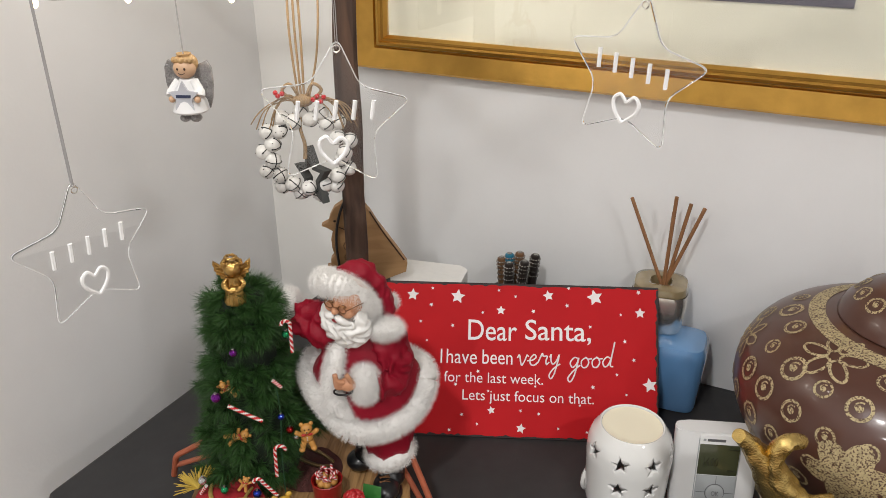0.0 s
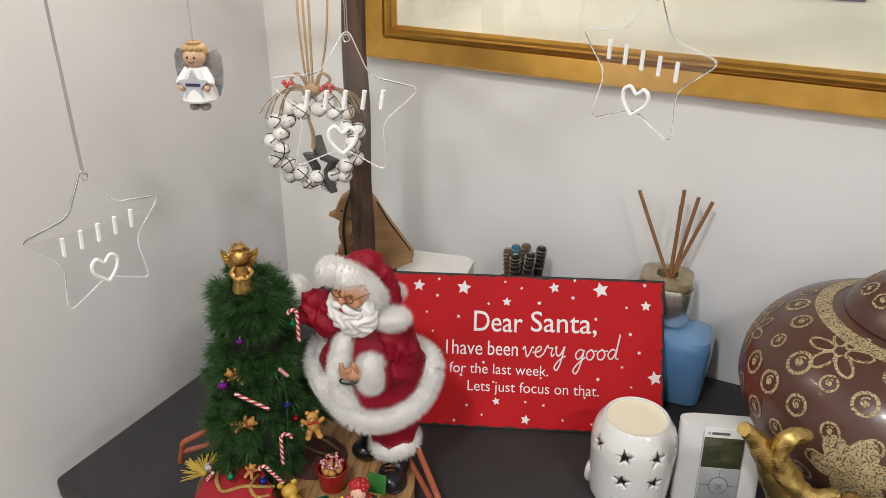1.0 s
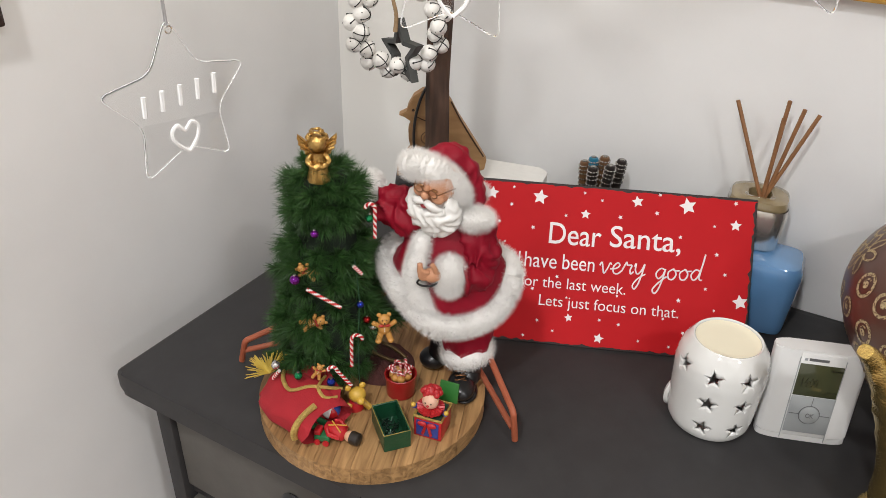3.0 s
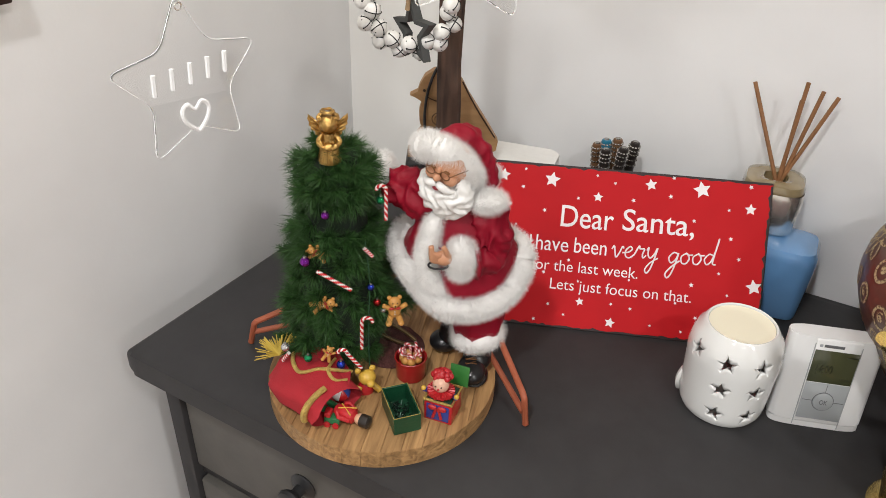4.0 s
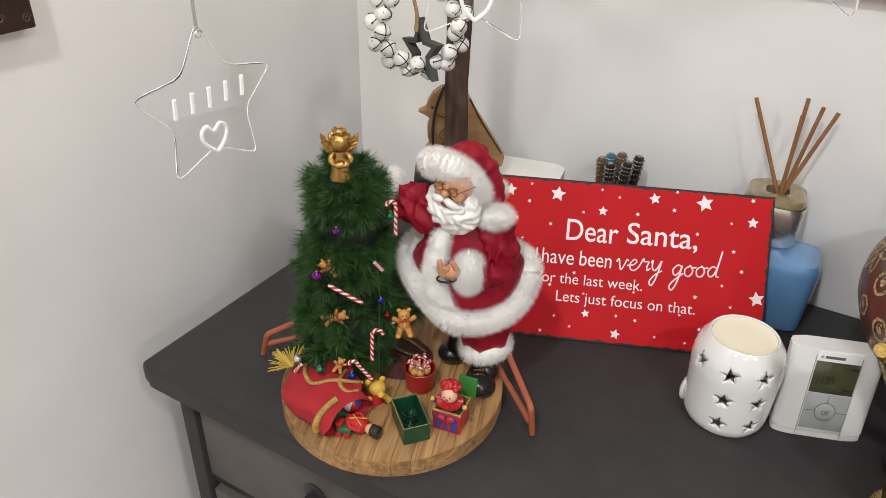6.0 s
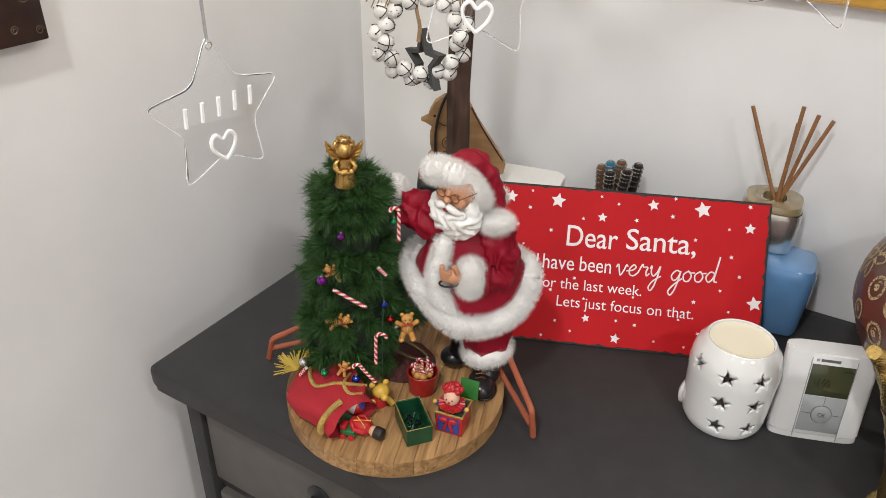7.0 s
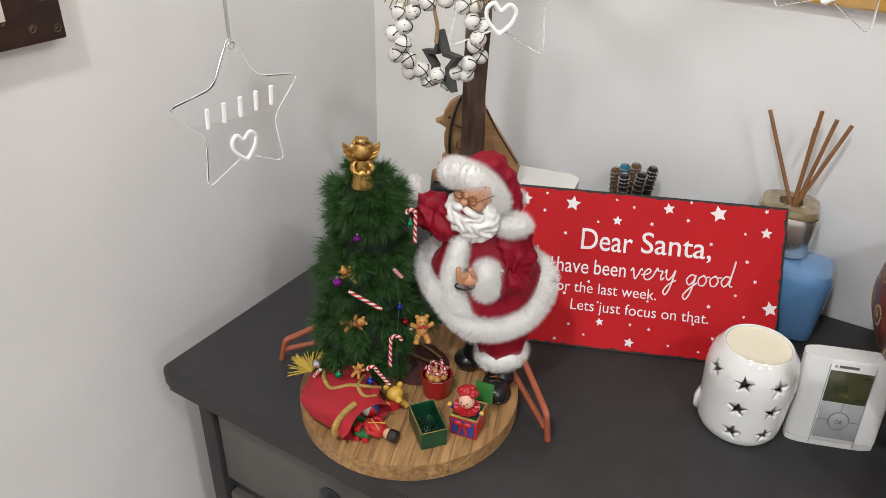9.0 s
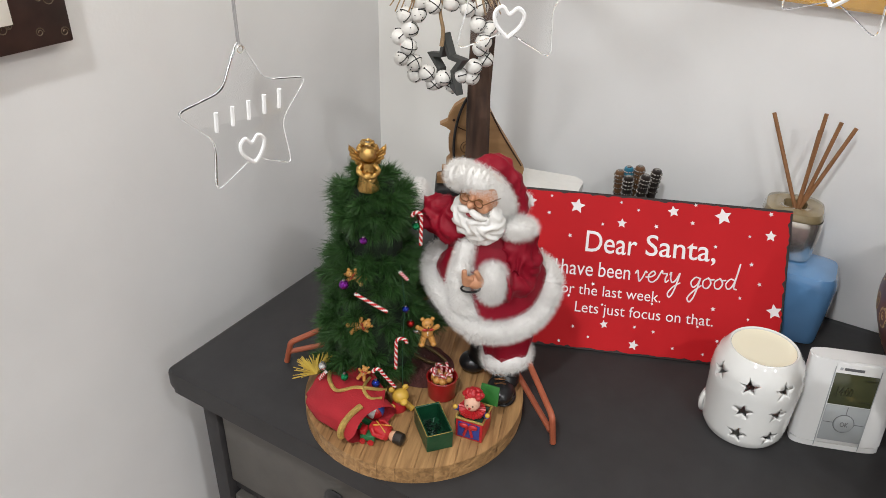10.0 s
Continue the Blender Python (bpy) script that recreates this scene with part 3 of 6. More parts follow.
for x, y, z, m_, tilt in ((0.4003, -0.038, 1.1017, PEN_BLUE, -2), (0.4136, -0.036, 1.1051, PEN_BROWN, 0), (0.435, -0.036, 1.1061, PEN_BODY, 5), (0.4068, -0.056, 1.0972, PEN_BODY, -1), (0.4285, -0.058, 1.1052, PEN_BODY, 6), (0.3903, -0.040, 1.0951, PEN_BROWN, -4)):
    x, z = x + 0.004, z + 0.003
    pen = thing("pen", {"pen_blue": "pen with a blue beaded cap in the pot", "pen_brown": "pen with a brown cap in the pot"}.get(m_.name, "dark pen with silver beads in the pot"), "pen", pose(x, y, z, 0, tilt, 0), "pens in the pot")
    part("barrel", lathe(nb(), [(0, -0.125), (0.002, -0.123), (0.0060, -0.11), (0.0062, -0.004), (0.0056, -0.001), (0.0045, 0.0), (0, 0.0003)], 16), m_, pen)
    for zb in (-0.005, -0.010, -0.015, -0.022, -0.029):
        bm = nb()
        for k in range(12):
            ball(bm, (0.0062 * math.cos(k * math.pi / 6), 0.0062 * math.sin(k * math.pi / 6), zb), 0.0015, 6, 4)
        part("bead_ring", bm, PEN_BEAD, pen, "ring of silver beads")
    part("cap_disc", lathe(nb(), [(0, 0.0), (0.0032, 0.0), (0.0030, 0.0012), (0, 0.0014)], 16), PEN_BEAD, pen)

# ---- white box and things behind ----
STONE_TOP = mat("white_speckled_top", (0.78, 0.77, 0.74), 0.4, vary=0.05, scale=120)
wb = thing("white_box", "white rounded box with a speckled top", "box", pose(0.312, -0.106, H, 0, 0, 11))
bm = nb()
prism(bm, rounded_rect(0.106, 0.075, 0.012), 0, 0.125)
bmesh.ops.bevel(bm, geom=list({e for f in bm.faces if len(f.verts) > 6 for e in f.edges}), offset=0.002, segments=2, affect="EDGES", clamp_overlap=True)
part("body", bm, STONE_TOP, wb)
db = thing("black_box", "small matt black rounded box", "box", pose(0.243, -0.148, H, 0, 0, 30))
part("body", box(nb(), -0.046, 0.040, -0.028, 0.026, 0, 0.128, 0.006, 3), BLACK_PLASTIC, db)

bird = thing("wooden_bird", "flat wooden robin ornament on a stepped wooden foot", "ornament", pose(0.2515, -0.1565, H + 0.129, 0, 0, FACING - 1))
prof = [(-0.047, 0.0), (-0.047, 0.010), (-0.041, 0.0105), (-0.041, 0.020), (-0.036, 0.021), (-0.036, 0.030), (-0.031, 0.036), (-0.0335, 0.046), (-0.034, 0.058), (-0.031, 0.068), (-0.0385, 0.073), (-0.0445, 0.0755), (-0.036, 0.080), (-0.034, 0.087), (-0.028, 0.098), (-0.018, 0.105), (-0.006, 0.107), (0.006, 0.103), (0.014, 0.093), (0.022, 0.078), (0.034, 0.060), (0.047, 0.040), (0.058, 0.022), (0.056, 0.010), (0.040, 0.004), (0.030, 0.0)]
bm = nb()
prism(bm, prof, -0.007, 0.007, 0, pose(0, 0, 0, 90, 0, 0))
bmesh.ops.bevel(bm, geom=[e for e in bm.edges if abs(abs(e.verts[0].co.y) - 0.007) < 1e-5 and abs(e.verts[0].co.y - e.verts[1].co.y) < 1e-6], offset=0.0012, segments=2, affect="EDGES")
part("body", bm, BIRD_WOOD, bird, smooth=False)
bm = nb()
ball(bm, (-0.0285, -0.0075, 0.082), (0.0016, 0.0008, 0.0016))
for cx, cz, r in ((-0.012, 0.048, 0.009), (-0.004, 0.038, 0.007), (-0.014, 0.033, 0.006)):
    tube(bm, [(cx + r * (1 - k / 40) * math.cos(k * 0.42), -0.0072, cz + r * (1 - k / 40) * math.sin(k * 0.42)) for k in range(24)], 0.0005, 5)
tube(bm, curve([(-0.024, -0.0072, 0.074), (-0.014, -0.0072, 0.070), (-0.008, -0.0072, 0.076), (-0.011, -0.0072, 0.084)]), 0.0006, 5)
tube(bm, curve([(0.014, -0.0072, 0.093), (0.030, -0.0072, 0.064), (0.054, -0.0072, 0.027)]), 0.0009, 5)
part("burnt_lines", bm, BURNT, bird, "dark burnt line drawing")
cord = thing("cable", "thin black cable looped beside the bird", "cable", pose(0, 0, 0))
def facing(s, d, z, c):
    """A place s to the right and d nearer than the upright line at c."""
    a = radians(FACING)
    return Vector((c[0] + s * math.cos(a) + d * math.sin(a), c[1] + s * math.sin(a) - d * math.cos(a), z))
BC = (0.2535, -0.1555)
part("wire", tube(nb(), curve([facing(-0.002, 0.010, 1.208, BC), facing(-0.016, 0.012, 1.200, BC), facing(-0.026, 0.012, 1.175, BC), facing(-0.030, 0.012, 1.145, BC), facing(-0.028, 0.012, 1.110, BC), facing(-0.026, 0.014, 1.0895, BC)]), 0.0016, 8), BLACK_PLASTIC, cord)

# ---- twig tree that carries the ornaments ----
twig = thing("twig_tree", "brown bark display branch that carries hanging ornaments", "branch", pose(0, 0, 0))
bm = nb()
n, rings = 4, []
rnd = random.Random(2)
zs = [H + 0.0005 + k * 0.0232 for k in range(22)]
pts = [Vector((0.272 + 0.0012 * math.sin(z * 40), -0.195 + 0.001 * math.cos(z * 31), z)) for z in zs]
trunk = []
for p in pts:
    a0 = radians(FACING + 45)
    w = 0.0155 + rnd.uniform(-0.0008, 0.0008)
    trunk.append([bm.verts.new(p + Vector((w * math.cos(a0 + k * math.pi / 2 + dt), w * math.sin(a0 + k * math.pi / 2 + dt), 0))) for k in range(4) for dt in (-0.16, 0.16)])
for a, b in zip(trunk, trunk[1:]):
    for k in range(8):
        bm.faces.new((a[k], a[(k + 1) % 8], b[(k + 1) % 8], b[k]))
bm.faces.new(trunk[0][::-1])
bm.faces.new(trunk[-1])
part("trunk", bm, BARK, twig, smooth=False)
HANG = {"wreath": (0.285, -0.289), "cherub": (0.2830, -0.433), "star_a": (0.299, -0.560), "star_b": (0.436, -0.455), "star_c": (0.613, -0.372)}
branches = [[(0.272, -0.195, 1.44), (0.266, -0.23, 1.475), (0.278, -0.27, 1.50), (0.285, -0.289, 1.535), (0.288, -0.32, 1.56)],
            [(0.272, -0.195, 1.445), (0.262, -0.28, 1.52), (0.275, -0.38, 1.57), (0.283, -0.433, 1.60), (0.292, -0.50, 1.625), (0.299, -0.56, 1.65)],
            [(0.272, -0.195, 1.45), (0.33, -0.30, 1.55), (0.40, -0.40, 1.60), (0.436, -0.455, 1.63), (0.46, -0.50, 1.66)],
            [(0.272, -0.195, 1.455), (0.40, -0.26, 1.56), (0.52, -0.33, 1.62), (0.613, -0.372, 1.66), (0.68, -0.39, 1.70)],
            [(0.272, -0.195, 1.46), (0.20, -0.27, 1.55), (0.15, -0.38, 1.63), (0.12, -0.48, 1.70)],
            [(0.272, -0.195, 1.46), (0.275, -0.20, 1.60), (0.285, -0.22, 1.78)]]
for b in branches:
    c = curve(b, 8)
    part("branch", tube(nb(), c, [0.0062 - 0.0042 * k / len(c) + rnd.uniform(-0.0005, 0.0005) for k in range(len(c))], 8), BARK, twig)
for b in branches:
    c = curve(b, 8)
    for k in range(12, len(c) - 2, 5):
        for s in (-1, 1):
            d = (c[k + 1] - c[k]).normalized()
            out = (d * 0.6 + Vector((d.y, -d.x, 0)) * s + Vector((rnd.uniform(-0.3, 0.3), rnd.uniform(-0.3, 0.3), rnd.uniform(0.1, 0.7)))).normalized()
            L = rnd.uniform(0.07, 0.15)
            pts = curve([c[k], c[k] + out * L * 0.5 + Vector((0, 0, rnd.uniform(0, 0.012))), c[k] + out * L], 4)
            part("twig", tube(nb(), pts, [0.0028 - 0.0002 * q for q in range(len(pts))], 6), BARK, twig)
GLOW = bpy.data.materials.new("warm_led")
GLOW.use_nodes = True
GLOW.node_tree.nodes["Principled BSDF"].inputs["Emission Color"].default_value = (1.0, 0.72, 0.35, 1)
GLOW.node_tree.nodes["Principled BSDF"].inputs["Emission Strength"].default_value = 9.0
fairy = thing("fairy_lights", "string of tiny warm white lights on thin wire", "string lights", pose(0, 0, 0))
leds = [(0.225, -0.504, 1.4545), (0.263, -0.458, 1.4550), (0.314, -0.408, 1.4525), (0.345, -0.36, 1.49), (0.31, -0.28, 1.52)]
part("wire", tube(nb(), curve([(0.15, -0.38, 1.63), (0.19, -0.50, 1.50), *[(x, y, z + 0.004) for x, y, z in leds], (0.278, -0.22, 1.60)]), 0.0007, 6), STRING, fairy)
for p in leds:
    bm = nb()
    ball(bm, p, (0.0026, 0.0026, 0.0042), 12, 8)
    part("bulb", bm, GLOW, fairy, "glowing warm bulb")

# ---- wreath of bells ----
WC = Vector((0.2838, -0.2897, 1.2950))
wreath = thing("bell_wreath", "wreath of white-painted jingle bells on jute twine", "wreath", pose(*WC, 0, 0, FACING))
SLOT = mat("bell_slot", (0.02, 0.02, 0.02), 0.8)
rnd = random.Random(8)
def bell(p, r, turn):
    bm = nb()
    ball(bm, (0, 0, 0), r, 20, 14, 0)
    for k in range(2):
        a = k * math.pi / 2
        pts = [Vector((r * 1.012 * math.sin(t) * math.cos(a), r * 1.012 * math.sin(t) * math.sin(a), r * 1.012 * math.cos(t))) for t in [radians(-72 + 12 * i) for i in range(13)]]
        tube(bm, pts, 0.00052, 5, 1)
    for k in range(4):
        a = k * math.pi / 2
        q = Vector((math.sin(radians(74)) * math.cos(a), math.sin(radians(74)) * math.sin(a), math.cos(radians(74)))) * r
        ball(bm, q, 0.0009, 8, 6, 1)
    for k in range(5):
        a, e = rnd.uniform(0, 6.28), rnd.uniform(-0.9, 0.6)
        ball(bm, Vector((math.cos(e) * math.cos(a), math.cos(e) * math.sin(a), math.sin(e))) * r, 0.0006, 6, 4, 2)
    return part("bell", bm, (BELL, SLOT, STAR_GREY), wreath, "", Matrix.Translation(p) @ turn)
tube_bm = tube(nb(), [(0.039 * math.cos(2 * math.pi * k / 40), 0.002, 0.039 * math.sin(2 * math.pi * k / 40)) for k in range(41)], 0.0022, 8)
part("wire_ring", tube_bm, JUTE, wreath)
for k in range(27):
    a = 2 * math.pi * (k + 0.2) / 27 + rnd.uniform(-0.03, 0.03)
    r = (0.0432 if k % 2 else 0.0348) + rnd.uniform(-0.0012, 0.0012)
    bell((r * math.cos(a), rnd.uniform(-0.0025, 0.0025) - (0.0 if k % 2 else 0.0035), r * math.sin(a)), 0.0079 + rnd.uniform(-0.0006, 0.0003), pose(0, 0, 0, 90 + rnd.uniform(-50, 30), rnd.uniform(-50, 50), rnd.uniform(0, 90)))
bm = nb()
for k in range(16):
    s = -1 if k % 2 else 1
    q = rnd.uniform(0.6, 1.1)
    tube(bm, curve([(0.004 * s, -0.006, 0.052), (0.018 * s * q, -0.010 + rnd.uniform(-0.003, 0.003), 0.056 + rnd.uniform(-0.003, 0.004)), (0.036 * s * q, -0.009, 0.047 + rnd.uniform(-0.004, 0.006)), (0.046 * s * q, -0.006, 0.030 + rnd.uniform(-0.006, 0.006))], 5), 0.0006, 5)
ball(bm, (0, -0.008, 0.054), (0.010, 0.006, 0.006), 14, 10)
for s in (-1, 1):
    tube(bm, curve([(0.002 * s, -0.008, 0.054), (0.010 * s, -0.012, 0.070), (0.018 * s, -0.010, 0.064), (0.010 * s, -0.009, 0.055)], 6), 0.0016, 6)
part("twine_bow", bm, JUTE, wreath, "frayed jute bow")
for x, z in ((-0.022, 0.060), (-0.018, 0.062), (-0.024, 0.063), (0.010, 0.056), (0.014, 0.059), (0.017, 0.054), (0.020, 0.058)):
    bm = nb()
    ball(bm, (x, -0.014, z), 0.0024, 12, 8)
    part("berry", bm, BERRY, wreath, "red berry")
for s in (-0.008, -0.003, 0.002):
    part("hanging_twine", tube(nb(), curve([(s * 0.5, -0.004, 0.052), (s, -0.002, 0.12), (s * 0.6, 0.001, 0.19), (0, 0, 0.240)], 10), 0.0012, 6), JUTE, wreath)
part("hanging_twine", tube(nb(), curve([(0.004, -0.004, 0.050), (0.016, 0.0, 0.10), (0.019, 0.0, 0.17), (0.004, 0, 0.240)], 10), 0.0011, 6), JUTE, wreath)
bm = nb()
o, i = star_outline(0.031, 0.46, 5, 96), star_outline(0.0205, 0.46, 5, 96)
for q in range(10):
    j = (q + 1) % 10
    quad = [o[q], o[j], i[j], i[q]]
    lo = [bm.verts.new((x, -0.002, z)) for x, z in quad]
    hi = [bm.verts.new((x, 0.006, z)) for x, z in quad]
    bm.faces.new(lo), bm.faces.new(hi[::-1])
    for k in range(4):
        bm.faces.new((lo[k], hi[k], hi[(k + 1) % 4], lo[(k + 1) % 4]))
bmesh.ops.remove_doubles(bm, verts=bm.verts, dist=1e-6)
part("hanging_star", bm, STAR_GREY, wreath, "dark grey open wooden star", pose(0.002, 0.003, -0.025, 0, 0, -55), smooth=False)
part("star_twine", tube(nb(), curve([(-0.003, 0, -0.005), (-0.002, -0.002, 0.010), (-0.005, -0.003, 0.028), (-0.001, -0.003, 0.045)], 8), [0.0022 - 0.00004 * k for k in range(25)], 7), JUTE, wreath)


# ---- clear acrylic stars ----
def acrylic_star(where, turn, tilt, top_z, mirrored, bars, ribbon=0.0006, twist=0.0):
    """Hung from its upper point, the writing replaced by plain strokes."""
    R = 0.0525
    hang = pose(0, 0, 0, 0, 0, turn) @ pose(0, 0, 0, 0, tilt, 0)
    c = Vector(where) - (hang @ Vector((0, 0, R * 0.90)))
    ob = thing("acrylic_star", "clear acrylic star with a white heart drawn on it", "ornament", pose(*c, 0, 0, turn) @ pose(0, 0, 0, 0, tilt, 0), "acrylic stars")
    bm = nb()
    prism(bm, rounded(star_outline(R, 0.52, 5, 90), 0.22, 5), -0.0014, 0.0014, 0, pose(0, 0, 0, 90, 0, 0))
    bmesh.ops.bevel(bm, geom=[e for e in bm.edges if abs(e.verts[0].co.y - e.verts[1].co.y) < 1e-6], offset=0.0004, segments=1, affect="EDGES")
    st = part("star_plate", bm, ACRYLIC, ob, "clear acrylic plate")
    st.visible_shadow = False
    # a thin white tube round the outline paints in the glint of the edge
    rim = rounded(star_outline(R, 0.52, 5, 90), 0.22, 5)
    edge = part("star_edge_glint", tube(nb(), [(x, 0, z) for x, z in rim + rim[:1]], 0.00032, 6), EDGE_GLINT, ob, "thin white rim in place of the edge's glint")
    edge.visible_shadow = False
    bm = nb()
    k = -1 if mirrored else 1
    heart = [(0, -0.012), (-0.007, -0.005), (-0.008, 0.001), (-0.0045, 0.004), (-0.0005, 0.0005), (0.004, 0.004), (0.0078, 0.0005), (0.006, -0.006), (0.0005, -0.012)]
    tube(bm, curve([(k * x * 1.15, -0.0018, z * 1.15 - 0.017) for x, z in heart], 6), 0.0013, 6)
    part("heart_drawing", bm, MARKER, ob, "white marker heart")
    for x0, x1, z0, z1 in bars:
        bm = tube(nb(), [(k * x0, -0.0018, z0), (k * x1, -0.0018, z1)], 0.0015, 6)
        part("marker_bar", bm, MARKER, ob, "plain white marker stroke")
    bm = tube(nb(), [(0.0022 * math.cos(t), -0.0016, R * 0.86 + 0.0022 * math.sin(t)) for t in [k2 * math.pi / 6 for k2 in range(13)]], 0.0005, 5)
    part("eyelet", bm, SILVER, ob)
    inv = ob.matrix_basis.inverted()
    a, b = Vector((where[0], where[1], where[2] - 0.001)), Vector((where[0] + twist, where[1], top_z))
    for off in (-0.0008, 0.0008):
        part("ribbon", tube(nb(), [inv @ (a + Vector((off, 0, 0))), inv @ b], ribbon, 6), STRING, ob, "thin grey hanging ribbon")
    return ob


bars = [(-0.0245 + 0.0122 * k, -0.0235 + 0.0122 * k, -0.002 + 0.0008 * k, 0.0105 + 0.0008 * k) for k in range(5)]
acrylic_star((0.299, -0.560, 1.351), 80, -1, 1.648, False, bars)
acrylic_star((0.438, -0.457, 1.434), 34, 5, 1.628, False, bars, 0.0003)
acrylic_star((0.612, -0.372, 1.460), -15, 6, 1.657, True, bars, 0.0003)

# ---- picture on the wall ----
pic = thing("framed_picture", "wide gold-leaf picture frame with cream mount", "picture", pose(0.172, -0.001, 1.3225, 0, 0.75, 0))
PW, PH, FW = 0.68, 0.52, 0.043
steps = [(0.0, 0.0), (0.0, 0.016), (0.003, 0.0195), (0.027, 0.0175), (0.0285, 0.0150), (0.0300, 0.0150), (0.0312, 0.0185), (0.0345, 0.0200), (0.0365, 0.0165), (0.0378, 0.0165), (0.0395, 0.0150), (0.043, 0.0095), (0.043, 0.004)]
for i, (ax, az, bx, bz) in enumerate(((0, 0, PW, 0), (PW, 0, PW, PH), (PW, PH, 0, PH), (0, PH, 0, 0))):
    bm = nb()
    d = Vector((bx - ax, 0, bz - az)).normalized()
    inw = Vector((-d.z, 0, d.x))
    A = [bm.verts.new(Vector((ax, 0, az)) + inw * w + d * w + Vector((0, -h, 0))) for w, h in steps]
    B = [bm.verts.new(Vector((bx, 0, bz)) + inw * w - d * w + Vector((0, -h, 0))) for w, h in steps]
    for k in range(len(steps) - 1):
        f = bm.faces.new((A[k], B[k], B[k + 1], A[k + 1]))
        # groove faces take the dimmer gold: their shade is put into the colour
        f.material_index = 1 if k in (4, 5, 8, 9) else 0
    part("moulding", bm, (GOLD, GOLD_SHADED), pic, "gold-leaf moulding", smooth=False)
part("mount", box(nb(), FW - 0.002, PW - FW + 0.002, -0.006, -0.002, FW - 0.002, PH - FW + 0.002), MATBOARD, pic, "cream mount board", smooth=False)
part("print", box(nb(), 0.115, PW - 0.115, -0.0075, -0.0062, 0.108, PH - 0.10), PHOTO, pic, "dark printed picture", smooth=False)
gl = part("glazing", box(nb(), FW - 0.001, PW - FW + 0.001, -0.0098, -0.0086, FW - 0.001, PH - FW + 0.001), glass("picture_glass"), pic, "clear picture glass", smooth=False)
gl.visible_shadow = False

# ---- dark canvas on the side wall ----
canvas = thing("wall_canvas", "dark brown glossy canvas with scroll pattern", "picture", pose(0.0045, -0.4905, 1.2955))
part("panel", box(nb(), 0, 0.016, -0.30, 0, 0, 0.40, 0.002), PANEL, canvas)
bm = nb()
rnd = random.Random(5)
for k in range(70):
    cy, cz, r = -rnd.uniform(0.006, 0.14), rnd.uniform(0.004, 0.12), rnd.uniform(0.003, 0.010)
    tube(bm, [(0.0163, cy + r * (1 - t / 26) * math.cos(t * 0.5), cz + r * (1 - t / 26) * math.sin(t * 0.5)) for t in range(20)], 0.0005, 4)
tagged(part("scroll_pattern", bm, mat("dull_bronze", (0.12, 0.09, 0.06), 0.4, 0.4, vary=0.4), canvas, "dull bronze scrolls"), kind="stuff")
part("hanging_tag", box(nb(), 0.0165, 0.0195, -0.068, -0.052, 0.024, 0.11, 0.001), mat("cream_tag", (0.75, 0.72, 0.66), 0.5), canvas, "cream upright tag")

# ---- lidded pot ----
vase = thing("lidded_pot", "large dark brown lidded pot with gold ring decoration", "pot", pose(0.840, -0.158, H))
VP = [(0.0, 0.0), (0.062, 0.0), (0.068, 0.004), (0.078, 0.020), (0.105, 0.055), (0.128, 0.090), (0.141, 0.118), (0.1445, 0.136), (0.142, 0.157), (0.133, 0.177), (0.116, 0.195), (0.093, 0.2075), (0.066, 0.2145), (0.064, 0.2135), (0.062, 0.208), (0.0, 0.208)]
vc = [Vector((r, 0, z)) for r, z in VP[1:13]]
prof = [(0.0, 0.0)] + [(p.x, p.z) for p in curve(vc, 5)] + VP[13:]
part("body", lathe(nb(), prof, 96), BROWN_POT, vase)
LP = [(0.064, 0.212), (0.0665, 0.216), (0.062, 0.228), (0.050, 0.241), (0.034, 0.250), (0.016, 0.254), (0.011, 0.256), (0.011, 0.259), (0.016, 0.265), (0.018, 0.272), (0.014, 0.279), (0.0, 0.282)]
lid = part("lid", lathe(nb(), LP, 72), BROWN_POT, vase, "domed brown lid")
part("finial", lathe(nb(), [(0.0115, 0.2565), (0.0175, 0.2655), (0.0195, 0.272), (0.0155, 0.2795), (0, 0.2832)], 32), GOLD_PAINT, lid, "gold knob")


def surface(profile):
    """The pot's surface by turn and arc length: place and outward step."""
    pts = [Vector((r, 0, z)) for r, z in profile]
    s = [0.0]
    for a, b in zip(pts, pts[1:]):
        s.append(s[-1] + (b - a).length)

    def at(theta, arc, off=0.0005):
        arc = min(max(arc, 0.0), s[-1] - 1e-6)
        k = max(i for i in range(len(s)) if s[i] <= arc)
        k = min(k, len(pts) - 2)
        t = (arc - s[k]) / (s[k + 1] - s[k])
        p = pts[k].lerp(pts[k + 1], t)
        d = (pts[k + 1] - pts[k]).normalized()
        n = Vector((d.z, 0, -d.x))
        p = p + n * off
        return Vector((p.x * math.cos(theta), p.x * math.sin(theta), p.z)), p.x
    return at, s


side = [(p.x, p.z) for p in curve(vc, 5)]
at, arcs = surface(side)


def ribbon(bm, at, theta, arc, pts, width, closed=True, off=0.0005):
    """A flat painted band along a line of (across, up) offsets on the pot."""
    r = at(theta, arc)[1]
    n = len(pts)
    L, Rr = [], []
    for i in range(n):
        a = Vector(pts[i - 1] if closed or i else pts[0])
        b = Vector(pts[(i + 1) % n] if closed or i < n - 1 else pts[-1])
        d = (b - a).normalized()
        nn = Vector((-d.y, d.x)) * width / 2
        p = Vector(pts[i])
        for lst, q in ((L, p + nn), (Rr, p - nn)):
            lst.append(bm.verts.new(at(theta + q.x / r, arc + q.y, off)[0]))
    for i in range(n if closed else n - 1):
        j = (i + 1) % n
        bm.faces.new((L[i], L[j], Rr[j], Rr[i]))


